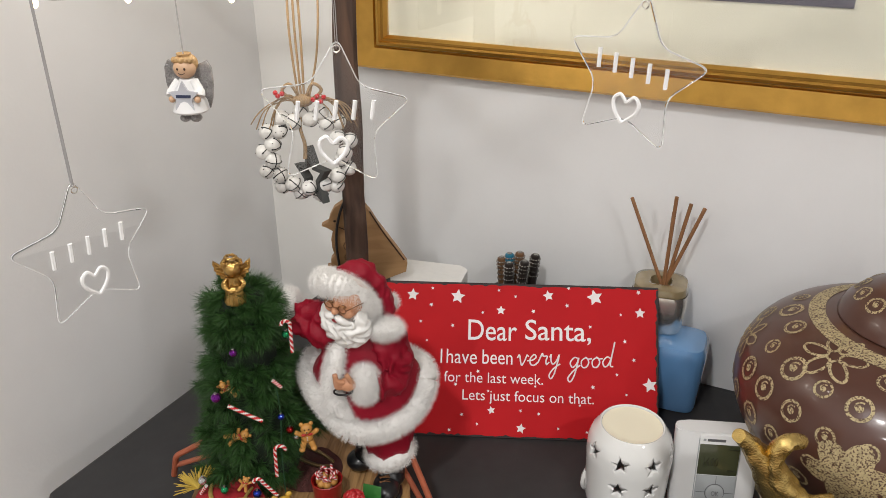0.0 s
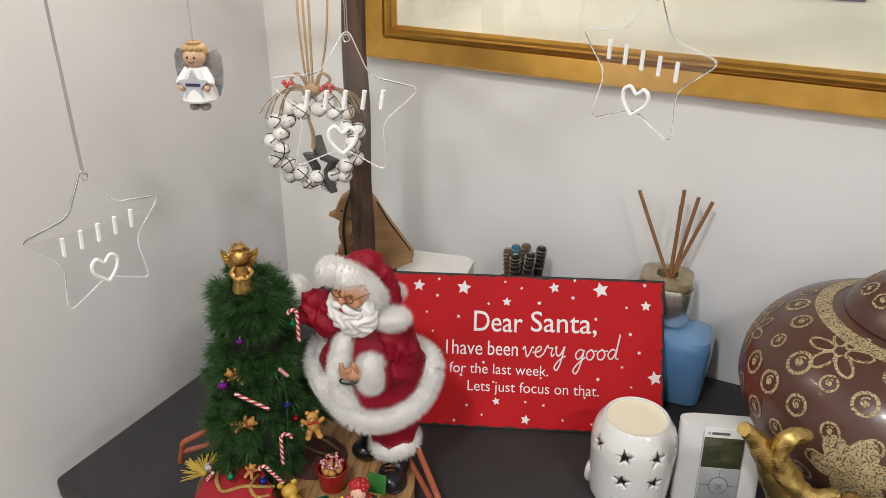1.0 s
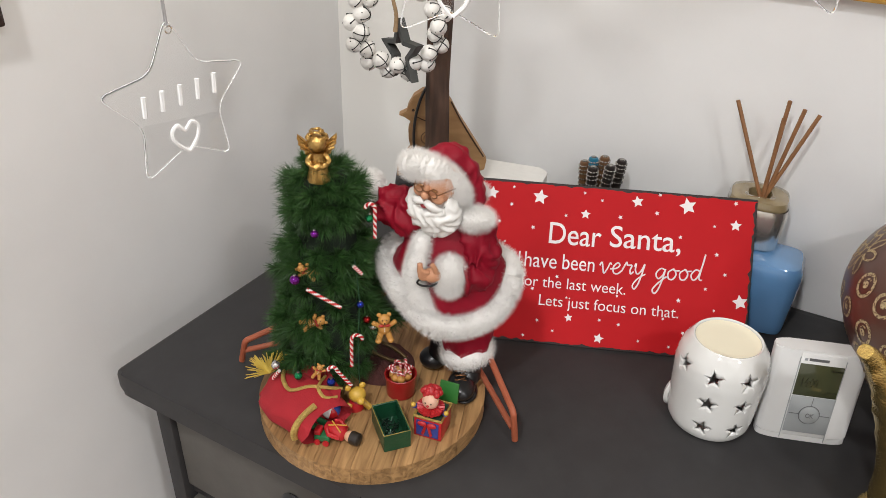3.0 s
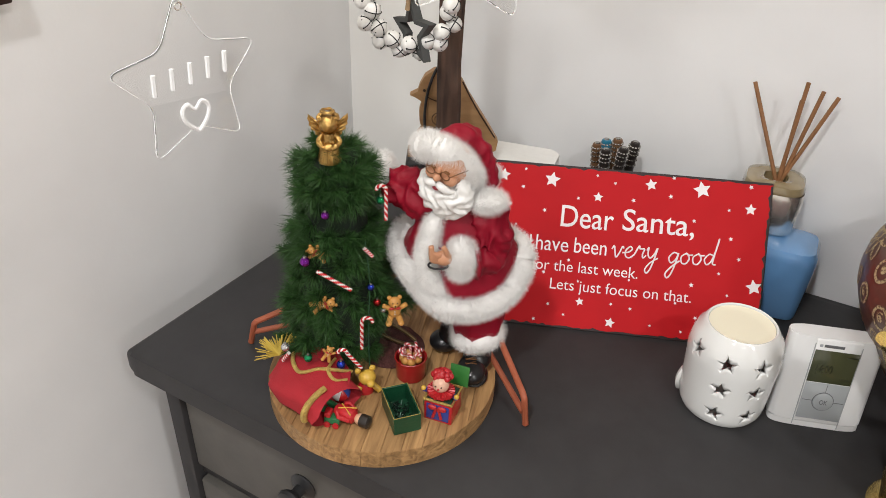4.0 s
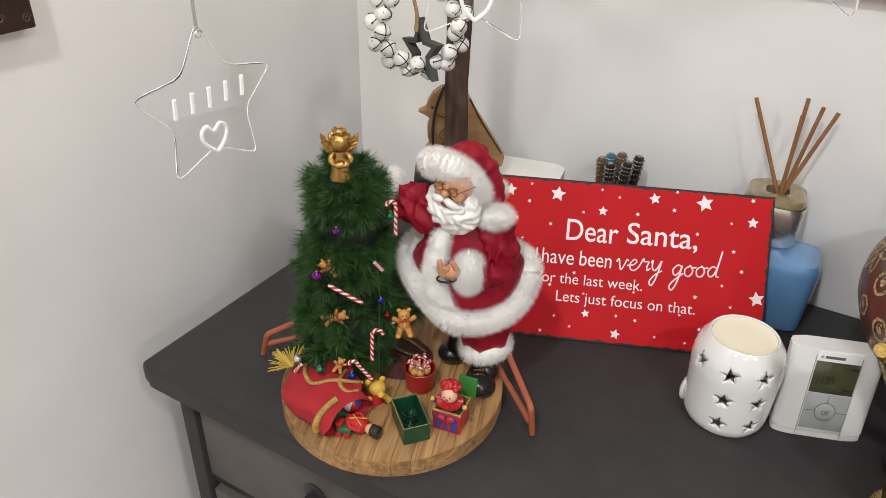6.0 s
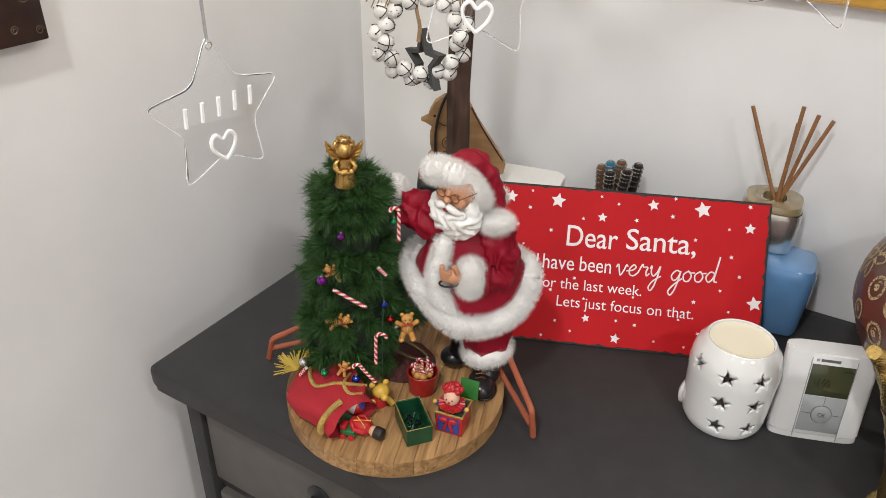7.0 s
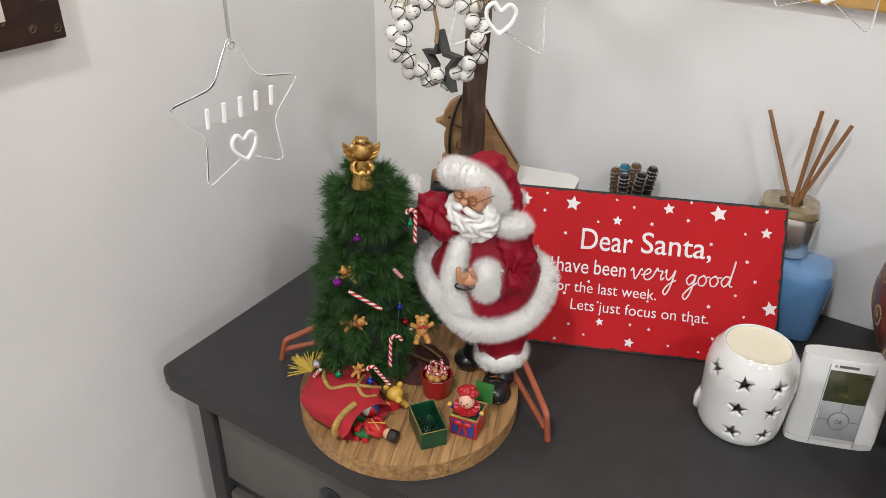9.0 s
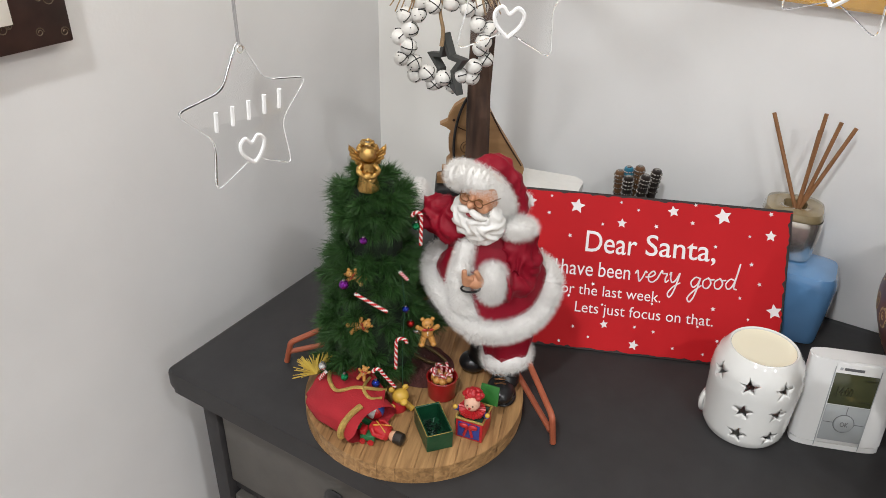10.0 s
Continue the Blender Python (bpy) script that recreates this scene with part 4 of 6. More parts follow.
def circle(r, n=26, cx=0, cy=0):
    return [(cx + r * math.cos(2 * math.pi * k / n), cy + r * math.sin(2 * math.pi * k / n)) for k in range(n)]


def ring_mark(at, theta, arc, r):
    bm = nb()
    ribbon(bm, at, theta, arc, circle(r * 0.88, 30), r * 0.27)
    ribbon(bm, at, theta, arc, [(r * 0.55 * math.cos(q) * (1 - q / 9), r * 0.10 + r * 0.50 * math.sin(q) * (1 - q / 9)) for q in [1.2 + k * 0.3 for k in range(17)]], r * 0.13, False)
    ribbon(bm, at, theta, arc, circle(r * 0.15, 10), r * 0.30)
    part("gold_ring_mark", bm, GOLD_PAINT, vase)


rnd = random.Random(3)
total = arcs[-1]
FLOWERS = ((radians(184), 0.70, 0.022), (radians(228), 0.88, 0.026), (radians(253), 0.56, 0.027), (radians(320), 0.70, 0.024), (radians(300), 0.28, 0.026))
for row in range(8):
    f = 0.14 + 0.104 * row
    r_here = at(0, f * total)[1]
    n = int(2 * math.pi * r_here / 0.0335)
    for k in range(n):
        th = 2 * math.pi * (k + (row % 2) * 0.5) / n + rnd.uniform(-0.03, 0.03)
        if math.sin(th) > 0.35:
            continue
        if any(abs((th - c + math.pi) % (2 * math.pi) - math.pi) * r_here < s * 0.95 and abs(f - fc) * total < s * 0.95 for c, fc, s in FLOWERS):
            continue
        ring_mark(at, th, f * total + rnd.uniform(-0.003, 0.003), rnd.choice((0.0082, 0.0102, 0.0112)) * rnd.uniform(0.94, 1.06))
for th, f, size in FLOWERS:
    for q in range(6):
        a = q * math.pi / 3 + 0.3
        bm = nb()
        petal = [(math.cos(a) * size * (0.62 + 0.42 * math.cos(t)) - math.sin(a) * size * 0.22 * math.sin(t), math.sin(a) * size * (0.62 + 0.42 * math.cos(t)) + math.cos(a) * size * 0.22 * math.sin(t)) for t in [k * math.pi / 12 for k in range(24)]]
        ribbon(bm, at, th, f * total, petal, 0.0024 if f > 0.6 else 0.0115)
        part("gold_petal", bm, GOLD_PAINT, vase)
bm = nb()
for r0, r1 in ((0.915, 0.965),):
    n = 72
    lo = [bm.verts.new(at(2 * math.pi * k / n, r0 * total)[0]) for k in range(n)]
    hi = [bm.verts.new(at(2 * math.pi * k / n, r1 * total)[0]) for k in range(n)]
    for k in range(n):
        bm.faces.new((lo[k], lo[(k + 1) % n], hi[(k + 1) % n], hi[k]))
part("gold_band", bm, GOLD_PAINT, vase, "speckled gold band at the rim")
at2, arcs2 = surface(LP[1:6])
for k in range(14):
    ring_mark(at2, 2 * math.pi * k / 14 + 0.2, arcs2[-1] * 0.42, 0.0085)

# ---- gold ornament ----
gold = thing("gold_ornament", "gold glittery curled leaf-shaped ornament", "ornament", pose(0, 0, 0))
bm = nb()
def fin(pts, radii, flat, mi=0, n=14):
    c = curve(pts, 8)
    rr = [q.x for q in curve([(r, 0, 0) for r in radii], 8)]
    tube(bm, c, rr, n, mi)
fin([(0.712, -0.345, 1.142), (0.722, -0.338, 1.130), (0.735, -0.331, 1.112), (0.752, -0.322, 1.080), (0.772, -0.312, 1.035), (0.790, -0.305, H + 0.012)], [0.006, 0.0085, 0.0125, 0.017, 0.023, 0.032], 1)
fin([(0.756, -0.326, 1.138), (0.747, -0.336, 1.140), (0.741, -0.338, 1.125), (0.750, -0.335, 1.100), (0.770, -0.328, 1.084), (0.788, -0.322, 1.090)], [0.0055, 0.0075, 0.0075, 0.0085, 0.008, 0.0045], 1)
fin([(0.80, -0.31, H + 0.015), (0.815, -0.315, 1.02), (0.812, -0.32, 1.07), (0.795, -0.325, 1.09)], [0.03, 0.022, 0.014, 0.006], 1)
for v in bm.verts:
    v.co += 0.0020 * noise.noise_vector(v.co * 75) + 0.0012 * noise.noise_vector(v.co * 160)
part("body", bm, GOLD_GLITTER, gold)
part("foot", lathe(nb(), [(0, 0), (0.045, 0), (0.046, 0.004), (0.040, 0.012), (0.03, 0.016), (0, 0.018)], 40), GOLD_GLITTER, gold, "", pose(0.797, -0.308, H))

# ---- hanging cherub ----
cher = thing("angel_ornament", "small white angel ornament with silver glitter wings on a cord", "ornament", pose(0.283, -0.433, 1.3615, 0, 0, 22) @ Matrix.Scale(0.92, 4))
C_WHITE, C_SKIN, C_HAIR = mat("white_resin", (0.80, 0.80, 0.80), 0.4), mat("tan_resin", (0.62, 0.40, 0.25), 0.45), mat("blond_resin", (0.48, 0.30, 0.13), 0.5, bump=0.4, bump_scale=500)
GLITTER = mat("silver_glitter", (0.42, 0.41, 0.41), 0.35, 0.7, vary=0.5, scale=700, bump=0.8, bump_scale=1500)
bm = nb()
lathe(bm, [(0, 0.008), (0.0135, 0.008), (0.0145, 0.0095), (0.0115, 0.020), (0.0085, 0.030), (0.006, 0.036), (0, 0.037)], 24, mi=0)
for s in (-1, 1):
    ball(bm, (0.0046 * s, -0.002, 0.0032), (0.0046, 0.0062, 0.0034), 12, 8, 3)
    ball(bm, (0.0048 * s, -0.001, 0.007), (0.003, 0.003, 0.003), 10, 6, 3)
    tube(bm, curve([(0.006 * s, -0.001, 0.034), (0.0108 * s, -0.004, 0.027), (0.0115 * s, -0.007, 0.0225)]), [0.0042] * 9 + [0.0048] * 8, 10, 0)
    ball(bm, (0.0108 * s, -0.0095, 0.0205), 0.0028, 10, 8, 1)
    wing = [(0.003, 0.036), (0.010, 0.047), (0.0165, 0.050), (0.0198, 0.044), (0.0200, 0.032), (0.0185, 0.020), (0.0150, 0.010), (0.0135, 0.018), (0.0100, 0.022), (0.004, 0.026)]
    prism(bm, [(s * x, y) for x, y in (wing if s > 0 else wing[::-1])], -0.0075, -0.0045, 3, pose(0, 0, 0, 90, 0, 0))
ball(bm, (0, -0.001, 0.0445), (0.0092, 0.0085, 0.0085), 20, 14, 1)
ball(bm, (0, 0.0030, 0.0480), (0.0100, 0.0086, 0.0086), 20, 14, 2)
for x in (-0.0065, -0.0035, 0.0, 0.0035, 0.0065):
    ball(bm, (x, -0.0062 + abs(x) * 0.35, 0.0515), (0.0028, 0.0026, 0.0028), 10, 8, 2)
for s in (-1, 1):
    ball(bm, (0.0030 * s, -0.0090, 0.0450), (0.0010, 0.0006, 0.0011), 8, 6, 4)
tube(bm, curve([(-0.0026, -0.0090, 0.0418), (0, -0.0094, 0.0408), (0.0026, -0.0090, 0.0418)], 4), 0.0003, 5, 4)
tube(bm, [(0.0052 * math.cos(t), 0.001 + 0.0052 * math.sin(t), 0.0560) for t in [k * math.pi / 10 for k in range(21)]], 0.0009, 6, 2)
prism(bm, rounded(star_outline(0.0135, 0.5, 5, 90), 0.1, 2), 0, 0.0022, 5, pose(0, -0.0095, 0.0225, 90, 0, 0))
part("figure", bm, (C_WHITE, C_SKIN, C_HAIR, GLITTER, BURNT, mat("pale_grey_resin", (0.5, 0.51, 0.55), 0.45)), cher)
part("name_bar", box(nb(), -0.0062, 0.0062, -0.0122, -0.0116, 0.0222, 0.0246), mat("navy_bar", (0.03, 0.04, 0.09), 0.5), cher, "plain dark bar")
part("cord", tube(nb(), [(0, 0, 0.056), (0.0, 0, 0.061), (0, 0, 0.24)], 0.0006, 6), STRING, cher, "thin grey cord")

# ---- round display base ----
DC, DR, DT = (0.3275, -0.4035), 0.1093, 0.0182
DZ = H + DT
PLANK = wood("golden_brown_plank", (0.21, 0.112, 0.042), (0.44, 0.255, 0.105), 0.55, (16, 190, 190), 0.6, 0.10)
PLANK_GAP = mat("dark_plank_gap", (0.09, 0.045, 0.02), 0.8)
base = thing("display_base", "round golden-brown plank base under the figures", "base", pose(DC[0], DC[1], H, 0, 0, FACING + 78))
part("core", lathe(nb(), [(0, 0.0005), (DR - 0.002, 0.0005), (DR - 0.002, DT - 0.002), (0, DT - 0.002)], 72), PLANK_GAP, base)
NP = 13
w = 2 * DR / NP
for k in range(NP):
    y0, y1 = -DR + k * w + 0.00012, -DR + (k + 1) * w - 0.00012
    right = [(math.sqrt(max(DR ** 2 - y * y, 0)), y) for y in [y0 + (y1 - y0) * i / 8 for i in range(9)]]
    bm = nb()
    prism(bm, right + [(-x, y) for x, y in right[::-1]], 0.0, DT)
    bmesh.ops.remove_doubles(bm, verts=bm.verts, dist=2e-4)
    bmesh.ops.bevel(bm, geom=[e for e in bm.edges if e.verts[0].co.z > DT * 0.9 and e.verts[1].co.z > DT * 0.9], offset=0.0004, segments=2, affect="EDGES", clamp_overlap=True)
    part("plank", bm, PLANK, base)

# ---- copper wire stand ----
stand = thing("wire_stand", "copper-coloured wire stand with splayed legs", "stand", pose(0, 0, 0))
hub = Vector((0.318, -0.285, 1.075))
for foot, bend, mid, low0, low1 in (((0.180, -0.431, H + 0.0035), (0.1875, -0.430, 0.9915), (0.222, -0.405, 1.012), (0.1835, -0.4305, 0.9775), (0.235, -0.400, 0.995)),
                                    ((0.4725, -0.3845, H + 0.0035), (0.4690, -0.3865, 0.9975), (0.4229, -0.345, 1.013), (0.4690, -0.3855, 0.9780), (0.4141, -0.345, 0.991)),
                                    ((0.300, -0.215, H + 0.0035), (0.302, -0.224, 0.99), (0.310, -0.25, 1.02), (0.301, -0.222, 0.978), (0.312, -0.255, 1.0))):
    f, b, m_, l0, l1 = Vector(foot), Vector(bend), Vector(mid), Vector(low0), Vector(low1)
    part("leg", tube(nb(), [f, f.lerp(b, 0.85)] + curve([f.lerp(b, 0.92), b + (m_ - b) * 0.06, b.lerp(m_, 0.2)], 4) + [m_, hub], 0.0031, 10), COPPER, stand)
    part("brace", tube(nb(), [l0, l1, hub - Vector((0, 0, 0.03))], 0.0029, 10), COPPER, stand)
part("collar", lathe(nb(), [(0.004, -0.04), (0.008, -0.04), (0.008, 0.006), (0.004, 0.006)], 20), COPPER, stand, "", pose(*hub))

# ---- Christmas tree ----
NEEDLE = mat("green_needles", (0.032, 0.084, 0.020), 0.5, vary=0.8, scale=25, island=0.9, spec=0.3)
CORE_SHADE = mat("dark_green_core_shade", (0.004, 0.010, 0.004), 0.9, vary=0.3)
TC = (0.278, -0.400)
tree = thing("christmas_tree", "small artificial green Christmas tree with bushy needle tips", "christmas tree", pose(TC[0], TC[1], DZ, 0, 0, FACING))
part("trunk", tube(nb(), [(0, 0, 0.0002), (0, 0, 0.1), (0, 0, 0.205)], [0.006, 0.005, 0.003], 10), BARK, tree)
# near-black blob inside: closes the view through, its colour stands for shade between tufts
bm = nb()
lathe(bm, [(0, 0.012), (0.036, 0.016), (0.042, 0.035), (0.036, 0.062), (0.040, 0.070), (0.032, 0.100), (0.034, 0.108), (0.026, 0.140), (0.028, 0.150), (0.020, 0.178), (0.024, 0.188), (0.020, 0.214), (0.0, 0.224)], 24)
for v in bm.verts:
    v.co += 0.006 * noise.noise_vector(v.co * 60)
part("inner_shade_core", bm, CORE_SHADE, tree)
rnd = random.Random(21)
verts, faces = [], []


def needle(p, d, length, width, droop):
    side = d.cross(Vector((rnd.uniform(-1, 1), rnd.uniform(-1, 1), rnd.uniform(-1, 1)))).normalized() * width
    bend = Vector((rnd.uniform(-1, 1), rnd.uniform(-1, 1), rnd.uniform(-1, 1))) * length * 0.20
    m_ = p + d * length * 0.55 + Vector((0, 0, -droop * 0.3 * length))
    e = p + d * length + Vector((0, 0, -droop * length)) + bend
    i = len(verts)
    verts.extend([p - side * 0.7, p + side * 0.7, m_ + side, m_ - side, e])
    faces.extend([(i, i + 1, i + 2, i + 3), (i + 3, i + 2, i + 4)])


def tuft(tip, out, n, size):
    """A bushy bough end: needles that burst like a fan from a short stem."""
    out = out.normalized()
    u = out.orthogonal().normalized()
    w_ = out.cross(u)
    stem = size * 0.85
    for k in range(n):
        t = rnd.random() ** 0.7
        a = rnd.uniform(0, 2 * math.pi)
        flare = (1.75 - 1.05 * t) * rnd.uniform(0.5, 1.1)
        d = (out * (0.25 + 0.9 * t) + (u * math.cos(a) + w_ * math.sin(a)) * flare).normalized()
        needle(tip - out * stem * (1.05 - t), d, size * rnd.uniform(0.75, 1.1), 0.00027, 0.05 + rnd.random() * 0.18)


for z, r, n, size, up, cx in ((0.219, 0.016, 6, 0.018, 0.9, 0), (0.208, 0.028, 11, 0.019, 0.45, 0), (0.193, 0.034, 12, 0.019, 0.0, 0), (0.176, 0.031, 10, 0.018, -0.45, 0),
                              (0.150, 0.034, 11, 0.018, 0.5, -0.002), (0.136, 0.041, 13, 0.019, 0.1, -0.002), (0.118, 0.041, 12, 0.018, -0.35, -0.002),
                              (0.097, 0.042, 11, 0.019, 0.5, 0), (0.081, 0.050, 14, 0.020, 0.1, 0), (0.063, 0.049, 13, 0.019, -0.3, 0),
                              (0.046, 0.043, 12, 0.019, 0.4, -0.010), (0.030, 0.047, 13, 0.019, 0.05, -0.012), (0.016, 0.043, 12, 0.017, -0.1, -0.012)):
    ph = rnd.uniform(0, 6.28)
    for k in range(n):
        a = ph + 2 * math.pi * (k + rnd.uniform(-0.3, 0.3)) / n
        rr = r * rnd.uniform(0.84, 1.12)
        out = Vector((math.cos(a), math.sin(a), up + rnd.uniform(-0.3, 0.3)))
        tuft(Vector((cx + rr * math.cos(a), rr * math.sin(a), z + rnd.uniform(-0.006, 0.006))), out, 300, size * rnd.uniform(0.72, 1.08))
# one long bough on the side of the figure
for k in range(4):
    tuft(Vector((0.050 + 0.004 * k, -0.010 + 0.006 * k, 0.070 - 0.005 * k)), Vector((1, -0.3 + 0.2 * k, 0.1)), 200, 0.018)
me = bpy.data.meshes.new("crown")
me.from_pydata(verts, [], faces)
me.materials.append(NEEDLE)
crown = new("crown", me)
crown.parent = tree
tagged(crown, "dense glossy green needle tips")

# tree-top angel
TOPGOLD = mat("shiny_gold", (0.50, 0.31, 0.10), 0.30, 1.0, vary=0.3, scale=120, bump=0.5, bump_scale=420)
topper = thing("tree_topper", "gold angel tree topper", "tree topper", pose(0.2855, -0.4150, 1.1965, 0, 0, FACING + 6) @ Matrix.Scale(0.86, 4))
bm = nb()
lathe(bm, [(0, -0.006), (0.0105, -0.006), (0.0112, -0.003), (0.0085, 0.008), (0.0062, 0.018), (0.0055, 0.024), (0, 0.026)], 28)
for k in range(14):
    a = 2 * math.pi * k / 14
    tube(bm, [(0.0108 * math.cos(a), 0.0108 * math.sin(a), -0.004), (0.006 * math.cos(a), 0.006 * math.sin(a), 0.018)], 0.0009, 5)
for s in (-1, 1):
    tube(bm, curve([(0.0055 * s, 0, 0.0225), (0.0098 * s, -0.003, 0.016), (0.005 * s, -0.0085, 0.0125), (0, -0.0095, 0.0125)]), 0.0026, 9)
    feather = [(0.003, 0.018), (0.008, 0.029), (0.013, 0.036), (0.0185, 0.041), (0.0190, 0.037), (0.0175, 0.034), (0.0180, 0.031), (0.0160, 0.029), (0.0160, 0.026), (0.0130, 0.0245), (0.0120, 0.021), (0.008, 0.019)]
    prism(bm, [(s * x, z) for x, z in (feather if s > 0 else feather[::-1])], -0.0065, -0.0035, 0, pose(0, 0, 0, 90, 0, 0))
    for j in range(4):
        tube(bm, curve([(0.004 * s, 0.003, 0.021 + j * 0.002), (0.010 * s, 0.003, 0.0245 + j * 0.003), (0.0165 * s, 0.003, 0.028 + j * 0.0036)], 4), 0.0011, 6)
ball(bm, (0, -0.0075, 0.0125), (0.0055, 0.004, 0.0042), 14, 10)
ball(bm, (0, -0.001, 0.0335), (0.0088, 0.0082, 0.0085), 20, 14)
for k in range(16):
    a = 2 * math.pi * k / 16
    ball(bm, (0.0085 * math.cos(a), 0.0015 + 0.0075 * math.sin(a) * (1 if math.sin(a) > -0.3 else 0.5), 0.0385 + 0.001 * math.sin(3 * a)), 0.0027, 8, 6)
tube(bm, [(0.0052 * math.cos(t), 0.001 + 0.0052 * math.sin(t), 0.0455) for t in [k * math.pi / 10 for k in range(21)]], 0.0017, 8)
for v in bm.verts:
    v.co += 0.0010 * noise.noise_vector(v.co * 380)
part("figure", bm, TOPGOLD, topper)

# ---- ornaments on the tree ----
def chrome(name, c):
    return mat(name, c, 0.12, 0.85, vary=0.05)


PURPLE, GREEN, BLUEB, REDB, SILV = chrome("purple_bauble", (0.18, 0.02, 0.26)), chrome("green_bauble", (0.02, 0.25, 0.10)), chrome("blue_bauble", (0.02, 0.04, 0.32)), chrome("red_bauble", (0.45, 0.02, 0.02)), chrome("silver_bauble", (0.6, 0.6, 0.6))
CANE_W, CANE_R = mat("candy_white", (0.70, 0.67, 0.65), 0.25, coat=0.4), mat("candy_red", (0.50, 0.015, 0.02), 0.25, coat=0.4)
BEAR = mat("gingerbread_tan", (0.50, 0.24, 0.055), 0.5, vary=0.2, scale=200)
BOWRED = mat("bow_red", (0.42, 0.03, 0.02), 0.45)
DARK = mat("dark_dot", (0.02, 0.015, 0.012), 0.4)


def bauble(p, r, material, colour):
    ob = thing("bauble", "tiny shiny %s bauble on the tree" % colour, "bauble", pose(p[0] + 0.0025, p[1] - 0.0040, p[2] + 0.0025), "baubles on the tree")
    bm = nb()
    ball(bm, (0, 0, 0), r, 18, 12)
    part("ball", bm, material, ob)
    part("cap", lathe(nb(), [(0, r * 0.92), (r * 0.3, r * 0.92), (r * 0.3, r * 1.25), (0, r * 1.25)], 12), SILV, ob)


def candy_cane(a, b, hook=0.0, side=(1, 0, 0), r=0.0017, group="candy canes on the tree"):
    """A striped cane from a to b; with a hook, the upper end a bends over."""
    nearer = Vector((0.0022, -0.0036, 0.0022)) if "tree" in group else Vector((0, 0, 0))
    a, b, side = Vector(a) + nearer, Vector(b) + nearer, Vector(side)
    ob = thing("candy_cane", "red and white striped candy cane on the tree", "candy cane", Matrix.Translation(a), group)
    pts = [b - a + (a - b) * k / 14 for k in range(15)]
    if hook:
        for k in range(1, 11):
            t = math.pi * k / 10
            pts.append(side * hook * (1 - math.cos(t)) + Vector((0, 0, 1)) * hook * math.sin(t))
    bm = nb()
    n = 10
    line = curve(pts, 3)
    tube(bm, line, r, n)
    bm.faces.ensure_lookup_table()
    for i, f in enumerate(list(bm.faces)[:(len(line) - 1) * n]):
        f.material_index = 1 if ((i // n) * 0.55 + (i % n)) % 5 < 2.8 else 0
    part("stick", bm, (CANE_W, CANE_R), ob)


def bear_ornament(p, scale, turn, tilt=0):
    ob = thing("bear_ornament", "tan gingerbread bear ornament with red bow", "ornament", pose(*p, 0, 0, FACING + turn) @ pose(0, 0, 0, 0, tilt, 0) @ Matrix.Scale(scale, 4), "bear ornaments")
    bm = nb()
    ball(bm, (0, 0, 0), (0.0062, 0.004, 0.0075), 16, 12)
    ball(bm, (0, -0.001, 0.0115), (0.0062, 0.005, 0.0058), 16, 12)
    ball(bm, (0, -0.0055, 0.0102), (0.0028, 0.0022, 0.0022), 10, 8)
    for s in (-1, 1):
        ball(bm, (0.0050 * s, 0, 0.0165), (0.0024, 0.0018, 0.0024), 10, 8)
        tube(bm, [(0.0045 * s, -0.001, 0.004), (0.0100 * s, -0.0015, 0.0075)], [0.0026, 0.0024], 9)
        ball(bm, (0.0102 * s, -0.0015, 0.0078), 0.0026, 10, 8)
        tube(bm, [(0.0035 * s, 0, -0.005), (0.0058 * s, -0.002, -0.0125)], [0.0033, 0.003], 9)
        ball(bm, (0.0062 * s, -0.003, -0.0130), (0.0034, 0.0036, 0.0028), 10, 8)
        ball(bm, (0.0022 * s, -0.0056, 0.0132), 0.0007, 6, 5, 2)
        ball(bm, (0.0030 * s, -0.0046, 0.0062), (0.003, 0.0012, 0.0017), 8, 6, 1)
    ball(bm, (0, -0.0075, 0.0108), 0.0009, 6, 5, 2)
    for z in (0.002, -0.001):
        ball(bm, (0, -0.0041, z), 0.0008, 6, 5, 3)
    part("bear", bm, (BEAR, BOWRED, DARK, CANE_W), ob)


for p, r, m_, c in (((0.2935, -0.4345, 1.1515), 0.0036, PURPLE, "purple"), ((0.2862, -0.4556, 1.1146), 0.0044, PURPLE, "purple"), ((0.3240, -0.3975, 1.1587), 0.0038, GREEN, "green"), ((0.3305, -0.4240, 1.0870), 0.0032, BLUEB, "blue"),
                    ((0.290, -0.4660, 1.0188), 0.0038, GREEN, "green"), ((0.3146, -0.4506, 1.0114), 0.0042, BLUEB, "blue"), ((0.3305, -0.4060, 1.0520), 0.0034, SILV, "silver"), ((0.3255, -0.4080, 1.0590), 0.0036, REDB, "red"), ((0.2655, -0.4680, 1.0218), 0.0040, SILV, "silver")):
    bauble(p, r, m_, c)
fr = Vector((math.cos(radians(FACING)), math.sin(radians(FACING)), 0))
candy_cane((0.2940, -0.4507, 1.1050), (0.3186, -0.4360, 1.0862))
candy_cane((0.3255, -0.4320, 1.0520), (0.3248, -0.4325, 1.0215), 0.0048, fr)
candy_cane((0.3285, -0.3960, 1.1690), (0.3280, -0.3960, 1.1400), 0.004, -fr)
candy_cane((0.3200, -0.4180, 1.1200), (0.3262, -0.4142, 1.1118))
candy_cane((0.3190, -0.4470, 1.0240), (0.3300, -0.4410, 1.0070), 0.004, -fr)
candy_cane((0.2690, -0.4680, 1.0165), (0.2610, -0.4690, 1.0045))
bear_ornament((0.3425, -0.4055, 1.0535), 0.92, 8)
bear_ornament((0.2905, -0.4430, 1.0630), 0.70, -5, 70)
